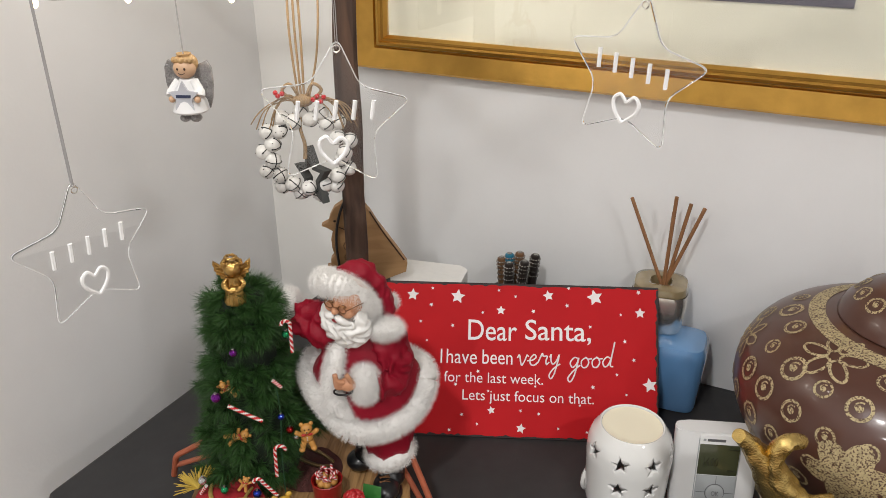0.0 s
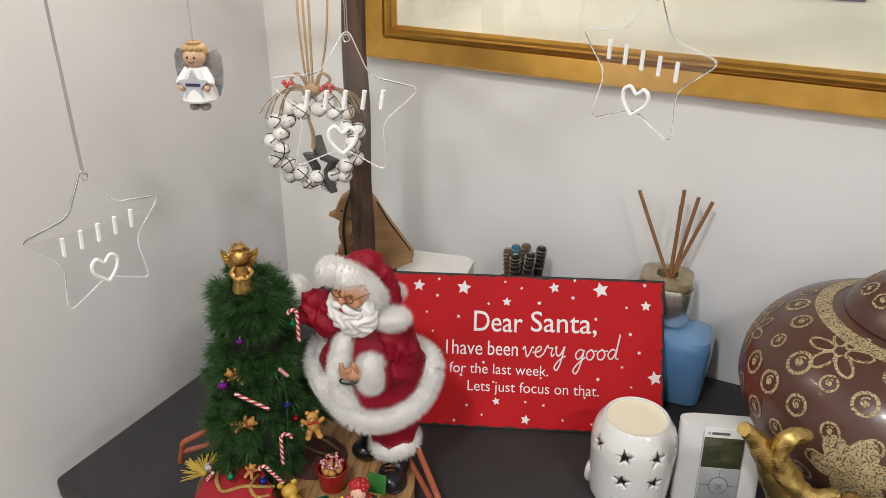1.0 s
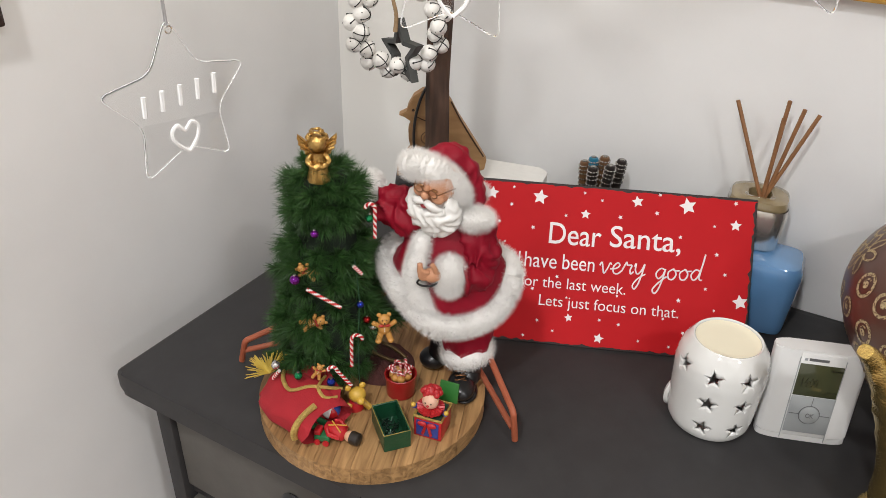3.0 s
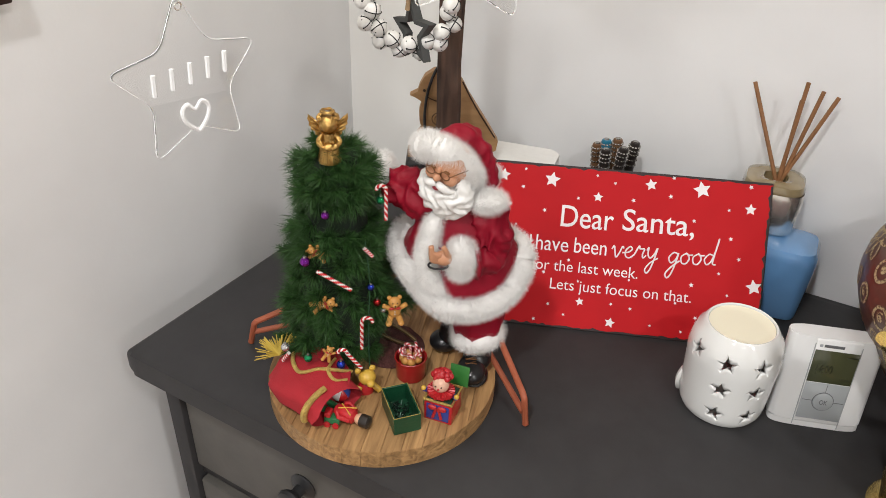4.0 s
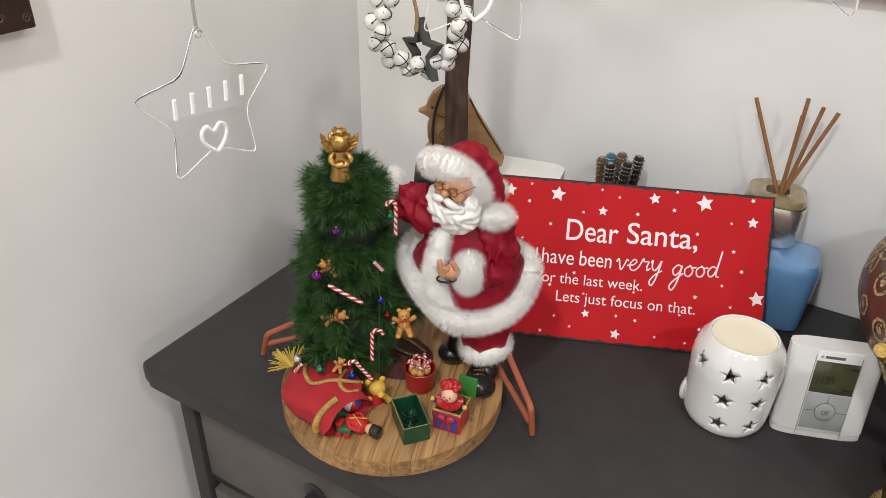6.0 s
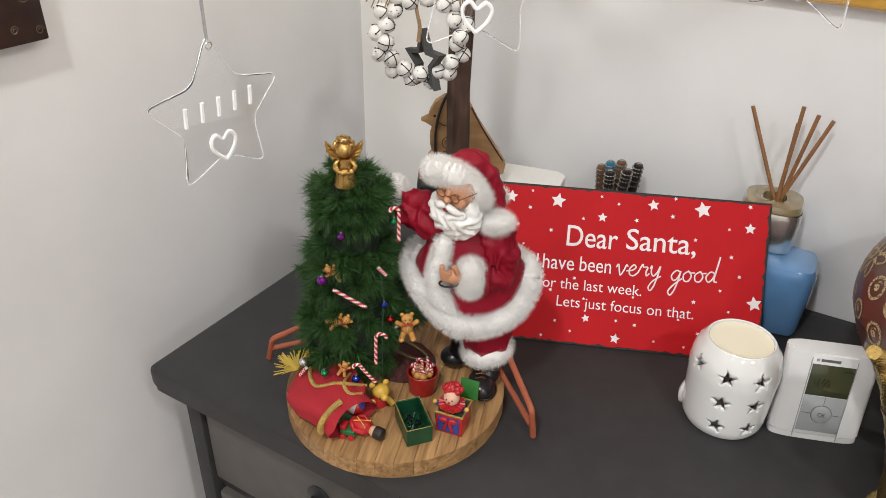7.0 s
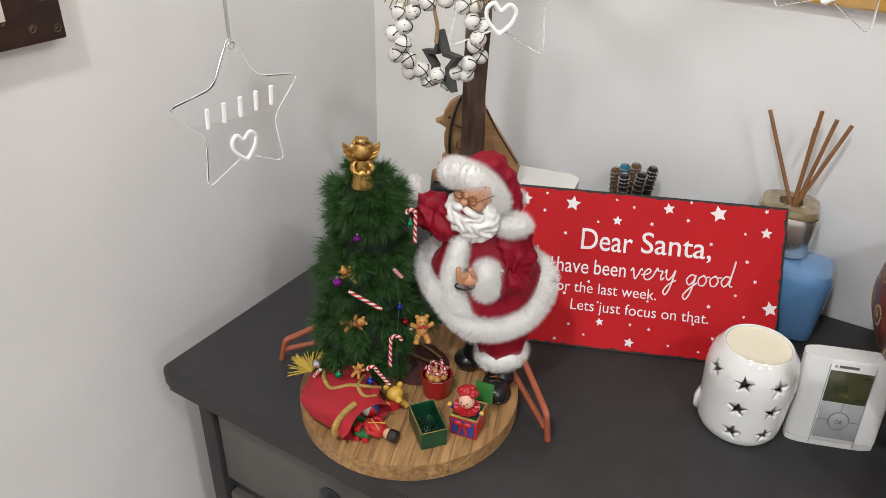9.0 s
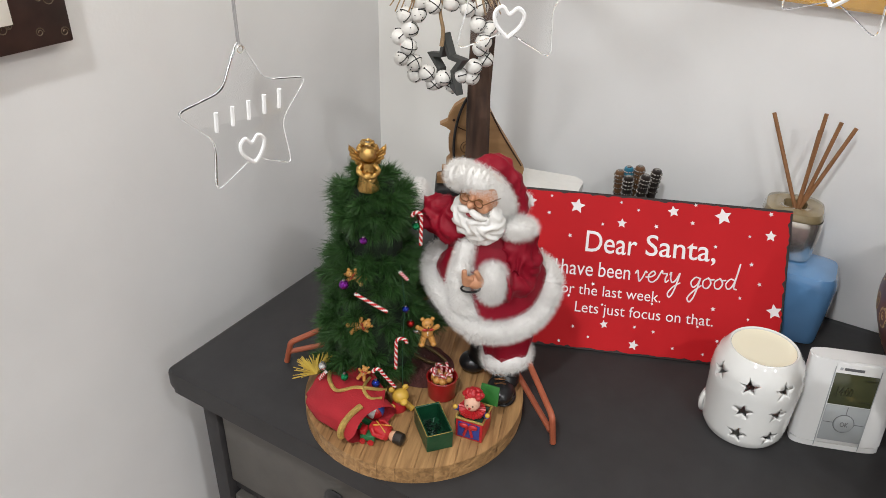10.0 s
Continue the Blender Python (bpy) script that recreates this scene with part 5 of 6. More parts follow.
bear_ornament((0.2870, -0.4400, 1.1145), 0.60, 10, -55)
bear_ornament((0.3030, -0.4550, 1.0200), 0.5, 0, 20)
GREENCORD = mat("green_cord", (0.01, 0.05, 0.02), 0.6)
part("cord", tube(nb(), curve([(0.3195, -0.416, 1.125), (0.328, -0.4225, 1.09), (0.331, -0.430, 1.05), (0.3335, -0.434, 1.01), (0.335, -0.436, DZ + 0.001)], 8), 0.0005, 5), GREENCORD, tree, "thin dark green cord", tree.matrix_basis.inverted())

# ---- Santa figure: one mesh ----
S_RED = mat("red_satin", (0.225, 0.004, 0.016), 0.5, vary=0.15, scale=60, bump=0.2, bump_scale=140, spec=0.2)
S_FUR = mat("white_fur", (0.82, 0.805, 0.78), 0.9, vary=0.06, scale=200)
S_SKIN = mat("resin_skin", (0.55, 0.27, 0.15), 0.45, vary=0.08)
S_BEARD = mat("white_resin_beard", (0.80, 0.79, 0.76), 0.35, vary=0.03)
S_BOOT = mat("black_boot", (0.010, 0.010, 0.011), 0.28, vary=0.2)
S_GOLD = mat("wire_gold", (0.22, 0.10, 0.04), 0.35, 0.6)
S_LIP = mat("dark_red_lip", (0.28, 0.02, 0.03), 0.5)
rnd = random.Random(31)
bm = nb()
hair_v, hair_f = [], []


def hair(p, n, length):
    n = (n + Vector((rnd.uniform(-1, 1), rnd.uniform(-1, 1), rnd.uniform(-1, 1) - 0.15)) * 0.5).normalized()
    s = n.cross(Vector((rnd.uniform(-1, 1), rnd.uniform(-1, 1), rnd.uniform(-1, 1)))).normalized() * 0.00010
    i = len(hair_v)
    hair_v.extend([p - s, p + s, p + n * length * rnd.uniform(0.5, 1.1)])
    hair_f.append((i, i + 1, i + 2))


def fur_tube(pts, r, dens=215, length=0.0058, steps=6):
    c = curve(pts, steps)
    rr = [q.x for q in curve([(v, 0, 0) for v in r], steps)] if isinstance(r, (list, tuple)) else [r] * len(c)
    tube(bm, c, [q * (1 + rnd.uniform(-0.06, 0.06)) for q in rr], 14, 1)
    for i in range(len(c) - 1):
        d = c[i + 1] - c[i]
        L = d.length
        d = d.normalized()
        u = d.orthogonal().normalized()
        w_ = d.cross(u)
        for k in range(int(L * 2 * math.pi * rr[i] * 1.5e4 * dens)):
            a, t = rnd.uniform(0, 2 * math.pi), rnd.random()
            n = u * math.cos(a) + w_ * math.sin(a)
            hair(c[i] + (c[i + 1] - c[i]) * t + n * rr[i] * 0.93, n, length)


def fur_ball(c, r, dens=215, length=0.0058):
    c, r = Vector(c), Vector(r)
    ball(bm, c, r, 20, 14, 1)
    area = 4 * math.pi * (r.x * r.y + r.y * r.z + r.x * r.z) / 3
    for k in range(int(area * 1.5e4 * dens)):
        n = Vector((rnd.gauss(0, 1), rnd.gauss(0, 1), rnd.gauss(0, 1))).normalized()
        hair(c + Vector((n.x * r.x, n.y * r.y, n.z * r.z)) * 0.94, Vector((n.x / r.x, n.y / r.y, n.z / r.z)).normalized(), length)


def loft(rings, mi, n=40, fold=0.0, folds=9):
    """Rings of (centre x, y, z, half width x, y, tilt x, tilt y) from below up."""
    prev = None
    for j, (cx, cy, cz, rx, ry, tx, ty) in enumerate(rings):
        row = []
        for i in range(n):
            a = 2 * math.pi * i / n
            f = 1 + fold * math.sin(folds * a + j * 0.4) * (1 - j / len(rings))
            x, y = rx * f * math.cos(a), ry * f * math.sin(a)
            row.append(bm.verts.new((cx + x, cy + y, cz + tx * math.cos(a) + ty * math.sin(a))))
        if prev:
            for i in range(n):
                k = (i + 1) % n
                bm.faces.new((prev[i], prev[k], row[k], row[i])).material_index = mi
        prev = row


# boots, trousers and their fur
ball(bm, (0.0215, -0.0260, 0.0105), (0.0135, 0.0190, 0.0105), 20, 14, 4)
ball(bm, (0.0275, -0.0120, 0.0135), (0.0135, 0.0150, 0.0133), 20, 14, 4)
ball(bm, (0.0235, -0.0230, 0.0032), (0.0145, 0.0205, 0.0031), 20, 8, 4)
tube(bm, [(0.0275, -0.0100, 0.010), (0.0285, -0.0085, 0.026), (0.0285, -0.007, 0.042)], [0.0140, 0.0132, 0.0140], 16, 4)
ball(bm, (-0.0040, 0.0170, 0.0105), (0.0145, 0.0140, 0.0103), 20, 14, 4)
tube(bm, [(0.0010, 0.0170, 0.010), (0.0040, 0.0160, 0.030), (0.0070, 0.0140, 0.050)], [0.012, 0.0118, 0.0125], 16, 4)
for k in range(4):
    tube(bm, [(0.015, -0.0285 + k * 0.0036, 0.0200 + k * 0.0026), (0.026, -0.0300 + k * 0.0036, 0.0205 + k * 0.0026)], 0.0007, 5, 5)
    tube(bm, [(0.016, -0.0300 + k * 0.0036, 0.0200 + k * 0.0026), (0.025, -0.0270 + k * 0.0036, 0.0210 + k * 0.0026)], 0.0006, 5, 5)
loft([(0.0270, -0.007, 0.040, 0.021, 0.020, 0, 0), (0.0265, -0.005, 0.060, 0.025, 0.023, 0, 0), (0.0220, 0.0, 0.090, 0.030, 0.027, 0, 0), (0.014, 0.004, 0.122, 0.030, 0.026, 0, 0)], 0, 40, 0.07, 6)
loft([(0.0050, 0.015, 0.045, 0.017, 0.016, 0, 0), (0.0060, 0.013, 0.075, 0.022, 0.020, 0, 0), (0.006, 0.010, 0.12, 0.028, 0.024, 0, 0)], 0, 24, 0.05, 6)
fur_tube([(0.0270 + 0.0145 * math.cos(t), -0.0075 + 0.0130 * math.sin(t), 0.041 + 0.0030 * math.cos(t)) for t in [k * math.pi / 8 for k in range(17)]], 0.0100, 190, 0.0066, 3)
fur_tube([(0.0050 + 0.011 * math.cos(t), 0.015 + 0.011 * math.sin(t), 0.050) for t in [k * math.pi / 6 for k in range(13)]], 0.008, 110, 0.005, 3)
# coat: a wavy hem that dips in front, and the body above it
HEM = [(0.0650, 0.002, 0.117), (0.0590, 0.019, 0.125), (0.0380, 0.030, 0.130), (0.0100, 0.035, 0.133), (-0.0190, 0.037, 0.134), (-0.0410, 0.032, 0.133),
       (-0.0480, 0.018, 0.122), (-0.0400, -0.002, 0.113), (-0.0260, -0.020, 0.102), (-0.0070, -0.032, 0.089), (0.0220, -0.031, 0.086), (0.0510, -0.017, 0.095)]
hem = curve([HEM[(k - 2) % 12] for k in range(17)], 5)[10:70]
TORSO = [(0.142, 0.006, 0.004, 0.044, 0.030), (0.152, 0.005, 0.006, 0.039, 0.027), (0.166, 0.003, 0.009, 0.034, 0.024), (0.180, 0.001, 0.011, 0.029, 0.020), (0.192, -0.001, 0.012, 0.022, 0.016), (0.202, -0.003, 0.012, 0.013, 0.011)]
rows_ = []
for j in range(7):
    row = []
    for i, h in enumerate(hem):
        a = 2 * math.pi * i / 60
        if j == 0:
            p = h
        else:
            z, cx, cy, rx, ry = TORSO[j - 1]
            f = 1 + (0.045 * math.sin(8 * a + 0.6 * j) + 0.03 * math.sin(5 * a + 1)) * max(0.0, 1 - j / 5)
            p = Vector((cx + rx * f * math.cos(a), cy + ry * f * math.sin(a), z))
        row.append(p)
    rows_.append(row)
mesh_rows = []
for a_, b_ in zip(rows_, rows_[1:]):
    for k in range(4):
        mesh_rows.append([bm.verts.new(p.lerp(q, k / 4)) for p, q in zip(a_, b_)])
mesh_rows.append([bm.verts.new(p) for p in rows_[-1]])
for a_, b_ in zip(mesh_rows, mesh_rows[1:]):
    for i in range(60):
        k = (i + 1) % 60
        bm.faces.new((a_[i], a_[k], b_[k], b_[i])).material_index = 0
fur_tube([hem[(3 * k) % 60] for k in range(21)], 0.0098, 240, 0.0068, 3)
fur_tube([(-0.0130, -0.004, 0.170), (-0.0185, -0.012, 0.160), (-0.0220, -0.020, 0.145), (-0.0240, -0.022, 0.128), (-0.0200, -0.024, 0.110), (-0.0070, -0.024, 0.092)], [0.0060, 0.0075, 0.0084, 0.0094, 0.0100, 0.0090], 240, 0.0066)


# sleeves with sharp creases
def crease(verts_, amount, scale):
    for v in verts_:
        q = Vector((v.co.x * scale, v.co.y * scale, v.co.z * scale * 0.75))
        ridge = 1 - (abs(noise.noise(q)) * 3.2) ** 0.7 * 1.3
        v.co += noise.noise_vector(q * 0.6) * amount * 1.1 + v.normal * (ridge * amount * 0.8)


def sleeve(pts, radii):
    c = curve(pts, 10)
    rr = [q.x for q in curve([(r, 0, 0) for r in radii], 10)]
    n0 = len(bm.verts)
    tube(bm, c, rr, 44, 0)
    bm.normal_update()
    bm.verts.ensure_lookup_table()
    crease(list(bm.verts)[n0:], 0.0042, 92)


sleeve([(0.020, 0.003, 0.186), (0.0285, -0.001, 0.168), (0.0325, -0.005, 0.149), (0.0300, -0.011, 0.135), (0.022, -0.018, 0.130), (0.013, -0.022, 0.131)], [0.0150, 0.0172, 0.0175, 0.0165, 0.0150, 0.0130])
fur_ball((0.0060, -0.0260, 0.1350), (0.0132, 0.0118, 0.0200), 280, 0.0072)
sleeve([(-0.010, 0.005, 0.184), (-0.028, 0.013, 0.179), (-0.043, 0.021, 0.1785), (-0.056, 0.029, 0.182)], [0.0190, 0.0195, 0.0185, 0.0150])
fur_ball((-0.0630, 0.0340, 0.1910), (0.0100, 0.0125, 0.0155), 240, 0.0064)
# a curled hand with a dark cord
ball(bm, (-0.0090, -0.0320, 0.1400), (0.0085, 0.0060, 0.0070), 14, 10, 2)
for k in range(4):
    tube(bm, curve([(-0.0120, -0.0330 - 0.0006 * k, 0.1375 + 0.0022 * k), (-0.0185, -0.0355 - 0.0004 * k, 0.1395 + 0.0026 * k), (-0.0200, -0.0350 - 0.0004 * k, 0.1470 + 0.0024 * k)], 4), 0.0023, 8, 2)
tube(bm, curve([(-0.0060, -0.0345, 0.1430), (-0.0075, -0.0370, 0.1500), (-0.0100, -0.0370, 0.1540)], 4), 0.0023, 8, 2)
tube(bm, [(-0.0135 + 0.0085 * math.cos(t), -0.0350, 0.1345 + 0.0040 * math.sin(t)) for t in [k * math.pi / 10 for k in range(21)]], 0.0010, 6, 4)
# head: face, beard, glasses
HX, HY, HZ = -0.0045, -0.0070, 0.2150
yaw = pose(0, 0, 0, 10, 9, -34).to_3x3()


def hd(x, y, z):
    """A place on the head, turned towards the tree."""
    return Vector((HX, HY, HZ)) + yaw @ Vector((x, y, z))


head_turn = yaw
ball(bm, hd(0, 0, 0.002), (0.0185, 0.0180, 0.0190), 28, 20, 2, head_turn)
ball(bm, hd(0, -0.0200, 0.0010), (0.0034, 0.0048, 0.0036), 14, 10, 2, head_turn)
ball(bm, hd(0, -0.0180, 0.0050), (0.0024, 0.0034, 0.0050), 12, 10, 2, head_turn)
for s in (-1, 1):
    ball(bm, hd(0.0088 * s, -0.0145, -0.0020), (0.0062, 0.0050, 0.0048), 14, 10, 2, head_turn)
    ball(bm, hd(0.0068 * s, -0.0172, 0.0066), (0.0030, 0.0014, 0.0014), 10, 8, 5, head_turn)
    tube(bm, [hd(0.0072 * s + 0.0042 * math.cos(t), -0.0205, 0.0052 + 0.0037 * math.sin(t)) for t in [k * math.pi / 10 for k in range(21)]], 0.00055, 6, 5)
    tube(bm, [hd(0.0114 * s, -0.0200, 0.0058), hd(0.0188 * s, -0.0040, 0.0070)], 0.0005, 5, 5)
tube(bm, curve([hd(-0.0030, -0.0208, 0.0060), hd(0, -0.0225, 0.0068), hd(0.0030, -0.0208, 0.0060)], 3), 0.0005, 5, 5)
ball(bm, hd(0, -0.0212, -0.0098), (0.0036, 0.0022, 0.0020), 12, 8, 6, head_turn)
# beard: a full mass with carved curls
BC_ = hd(0.001, -0.0075, -0.0225)
bv = ball(bm, BC_, (0.0242, 0.0150, 0.0225), 80, 60, 3, head_turn)
for v in bv:
    q = yaw.inverted() @ (v.co - BC_)
    n = (v.co - BC_).normalized()
    wave = abs(math.sin(q.x * 260 + 1.3 * math.sin(q.z * 330 + q.x * 90) + 1.2 * noise.noise(v.co * 90)))
    v.co += n * (0.0042 * wave - 0.0012 + 0.0012 * noise.noise(v.co * 260))
    if q.z > 0.006 and abs(q.x) < 0.013:
        v.co += yaw @ Vector((0, (q.z - 0.006) * 1.1, 0))
for row in range(3, 6):
    n = 11 - row
    for k in range(n):
        a = -1.35 + 2.7 * (k + 0.5) / n + rnd.uniform(-0.07, 0.07)
        k_r = 1.02 - 0.085 * row
        sw = 1 if (k + row) % 2 else -1
        base_ = Vector((0.0216 * k_r * math.sin(a), -0.0078 - 0.0120 * k_r * math.cos(a), -0.0085 - 0.0058 * row))
        line = [base_ + Vector(o) for o in ((0, 0, 0.0035), (0.0026 * sw, -0.0014, -0.0015), (0.0008 * sw, -0.0014, -0.0065), (-0.0026 * sw, -0.0002, -0.0095))]
        tube(bm, curve([hd(*q) for q in line], 4), [0.0016, 0.0020, 0.0023, 0.0025, 0.0026, 0.0025, 0.0024, 0.0022, 0.0019, 0.0016, 0.0013, 0.0009, 0.0005], 10, 3)
for s in (-1, 1):
    tube(bm, curve([hd(0.0006 * s, -0.0208, -0.0052), hd(0.0065 * s, -0.0215, -0.0068), hd(0.0115 * s, -0.0188, -0.0098), hd(0.0150 * s, -0.0155, -0.0100)], 5), [0.0024, 0.0028, 0.0031, 0.0033, 0.0034, 0.0034, 0.0034, 0.0033, 0.0031, 0.0029, 0.0026, 0.0023, 0.0020, 0.0016, 0.0012, 0.0008], 10, 3)
# hat with a thick fur band, its tail falling behind the shoulder
fur_tube([Vector(p) for p in ((-0.0255, -0.004, 0.2310), (-0.0125, -0.0135, 0.2325), (0.0030, -0.0125, 0.2210), (0.0120, -0.0075, 0.2045), (0.0120, 0.010, 0.2010), (0.0020, 0.019, 0.2070), (-0.0150, 0.018, 0.2180), (-0.0260, 0.010, 0.2250), (-0.0255, -0.004, 0.2310))], 0.0098, 250, 0.0076, 6)
n0 = len(bm.verts)
hat = curve([(-0.004, 0.006, 0.215), (0.000, 0.008, 0.229), (0.0090, 0.008, 0.2330), (0.0190, 0.007, 0.2240), (0.0255, 0.006, 0.210), (0.0295, 0.004, 0.196), (0.0310, 0.002, 0.186)], 8)
tube(bm, hat, [q.x for q in curve([(r, 0, 0) for r in (0.0185, 0.0155, 0.0115, 0.0095, 0.0085, 0.0075, 0.0050)], 8)], 36, 0)
bm.normal_update()
bm.verts.ensure_lookup_table()
crease(list(bm.verts)[n0:], 0.0022, 95)
fur_ball((0.0345, 0.018, 0.1960), (0.0055, 0.0055, 0.0075), 240, 0.0060)
fur_ball((0.0275, -0.0125, 0.1850), (0.0150, 0.0100, 0.0085), 280, 0.0078)
finish(bm)
me = bpy.data.meshes.new("santa_figure")
bm.to_mesh(me)
bm.free()
hb = bpy.data.meshes.new("santa_figure")
old = [tuple(v.co) for v in me.vertices]
oldf = [tuple(p.vertices) for p in me.polygons]
mi = [p.material_index for p in me.polygons]
sm = [p.use_smooth for p in me.polygons]
off = len(old)
hb.from_pydata(old + [tuple(v) for v in hair_v], [], oldf + [tuple(i + off for i in f) for f in hair_f])
hb.polygons.foreach_set("material_index", mi + [1] * len(hair_f))
hb.polygons.foreach_set("use_smooth", sm + [False] * len(hair_f))
for m_ in (S_RED, S_FUR, S_SKIN, S_BEARD, S_BOOT, S_GOLD, S_LIP):
    hb.materials.append(m_)
santa = new("santa_figure", hb)
santa.matrix_basis = pose(0.375, -0.360, DZ, 0, 0, FACING)
tagged(santa, "Santa doll in a red coat with white fur trim", "doll")

# ---- toys at the foot of the tree ----
CLOTH = mat("red_cloth", (0.34, 0.010, 0.018), 0.85, vary=0.15, scale=80, bump=0.35, bump_scale=900)
GCORD = mat("gold_cord", (0.48, 0.33, 0.09), 0.45, 0.4, vary=0.35, scale=500, bump=0.8, bump_scale=1200)
sack = thing("toy_sack", "red cloth toy sack with gold cord lying on its side", "sack", pose(0.2985, -0.4735, DZ, 0, 0, FACING - 46) @ Matrix.Diagonal((1.04, 1.32, 0.95, 1)))
bm = nb()
rows_ = []
for j in range(15):
    t = j / 14
    x = -0.040 + 0.076 * t
    hw = 0.018 + 0.007 * math.sin(min(t, 0.75) * 3.6) - 0.003 * (t < 0.1)
    hh = 0.0125 + 0.006 * math.sin(t * 2.6)
    row = []
    for i in range(28):
        a = 2 * math.pi * i / 28
        f = 1 + 0.05 * math.sin(5 * a + 3 * t) + 0.05 * noise.noise(Vector((x * 60, 3 * a, 1)))
        z = hh + hh * math.sin(a) * f
        row.append(bm.verts.new((x + 0.003 * math.sin(3 * a), hw * f * math.cos(a), max(0.0006, z))))
    rows_.append(row)
for a, b in zip(rows_, rows_[1:]):
    for i in range(28):
        k = (i + 1) % 28
        bm.faces.new((a[i], a[k], b[k], b[i]))
bm.faces.new(rows_[0][::-1])
inner = [bm.verts.new(Vector(v.co) * 0.86 + Vector((-0.012, 0, 0.003))) for v in rows_[-1]]
for i in range(28):
    k = (i + 1) % 28
    bm.faces.new((rows_[-1][i], rows_[-1][k], inner[k], inner[i]))
bm.faces.new(inner)
part("cloth", bm, CLOTH, sack)
bm = nb()
prism(bm, [(-0.038, 0.0185), (-0.006, 0.026), (0.022, 0.020), (0.034, 0.010), (0.012, 0.002), (-0.012, -0.006), (-0.034, 0.0)], 0.0, 0.0012)
for v in bm.verts:
    v.co.z += 0.0335 + 0.12 * v.co.x * 0 - 14 * v.co.x ** 2 * 0.35 + 0.002 * noise.noise(v.co * 90)
part("flap", bm, CLOTH, sack, "folded flap of red cloth")
bm = nb()
tube(bm, curve([(-0.034, 0.004, 0.0310), (-0.020, -0.004, 0.0355), (-0.004, -0.007, 0.0365), (0.004, 0.004, 0.037), (0.014, 0.012, 0.036), (0.020, 0.022, 0.030)], 8), 0.0016, 8)
tube(bm, curve([(0.0, 0.020, 0.034), (0.010, 0.008, 0.0372), (0.022, 0.006, 0.0345), (0.026, 0.014, 0.031)], 8), 0.0014, 8)
part("drawstring", bm, GCORD, sack, "twisted gold cord")
bm = nb()
tube(bm, [(0.0255, 0.0222 * math.cos(a), max(0.001, 0.0170 + 0.0190 * math.sin(a))) for a in [1.75 + k * 0.105 for k in range(17)]], 0.0028, 8)
part("gold_band", bm, GCORD, sack, "gold woven band")
bm = nb()
for k in range(170):
    d = Vector((-1 + rnd.uniform(-0.2, 0.7), 0.35 + rnd.uniform(-0.7, 0.7), 0.05 + rnd.uniform(-0.45, 0.5))).normalized()
    p = Vector((-0.041, -0.004, 0.030))
    tube(bm, [p, p + d * 0.008, p + d * rnd.uniform(0.014, 0.025) + Vector((0, 0, -0.002))], 0.00035, 4)
part("tassel", bm, mat("yellow_gold_thread", (0.60, 0.43, 0.07), 0.5, 0.2, vary=0.2), sack, "yellow gold tassel")

toyball = thing("toy_ball", "tiny blue, white and red beach ball", "toy ball", pose(0.3235, -0.4650, DZ + 0.0140, 20, 30, 0))
bm = nb()
ball(bm, (0, 0, 0), 0.0088, 24, 16)
for f in bm.faces:
    a = math.degrees(math.atan2(f.calc_center_median().y, f.calc_center_median().x)) % 360
    f.material_index = int(a // 60) % 3
part("ball", bm, (mat("toy_blue", (0.03, 0.08, 0.35), 0.3), CANE_W, CANE_R), toyball)

T_RED, T_GREEN, T_YEL, T_BLUE = mat("toy_red", (0.42, 0.015, 0.02), 0.35, vary=0.2, scale=200), mat("toy_green", (0.02, 0.14, 0.05), 0.4, vary=0.2, scale=200), mat("toy_yellow", (0.58, 0.36, 0.05), 0.45, vary=0.15), mat("toy_navy", (0.03, 0.05, 0.25), 0.4)
bear = thing("toy_bear", "yellow toy bear peeping out of the sack", "toy bear", pose(0.3325, -0.4395, DZ + 0.0065, 0, 0, FACING + 20))
bm = nb()
ball(bm, (0, 0, -0.004), (0.008, 0.007, 0.0115), 14, 10, 1)
ball(bm, (0.001, -0.003, 0.0125), (0.0082, 0.0075, 0.0072), 16, 12)
ball(bm, (0.002, -0.0100, 0.0105), (0.004, 0.0045, 0.0034), 12, 10)
for s in (-1, 1):
    ball(bm, (0.0068 * s, 0.0, 0.0195), (0.0032, 0.0022, 0.0032), 10, 8)
    tube(bm, [(0.006 * s, -0.002, 0.002), (0.012 * s, -0.007, -0.004)], 0.003, 9)
    tube(bm, [(0.004 * s, -0.004, -0.011), (0.007 * s, -0.014, -0.0130)], 0.0034, 9)
part("bear", bm, (T_YEL, T_RED), bear)

soldier = thing("toy_soldier", "toy soldier in a red jacket lying on the base", "toy soldier", pose(0.3440, -0.4790, DZ + 0.0075, 0, 0, FACING - 28) @ pose(0, 0, 0, 0, 90, 0))
bm = nb()
lathe(bm, [(0, -0.014), (0.006, -0.014), (0.0072, -0.004), (0.0066, 0.004), (0.003, 0.0065), (0, 0.0065)], 20, mi=0)
ball(bm, (0, 0, 0.0105), (0.0052, 0.0052, 0.0055), 16, 12, 1)
lathe(bm, [(0.0056, 0.0115), (0.0060, 0.0130), (0.0058, 0.0190), (0.0040, 0.0205), (0, 0.021)], 18, mi=2)
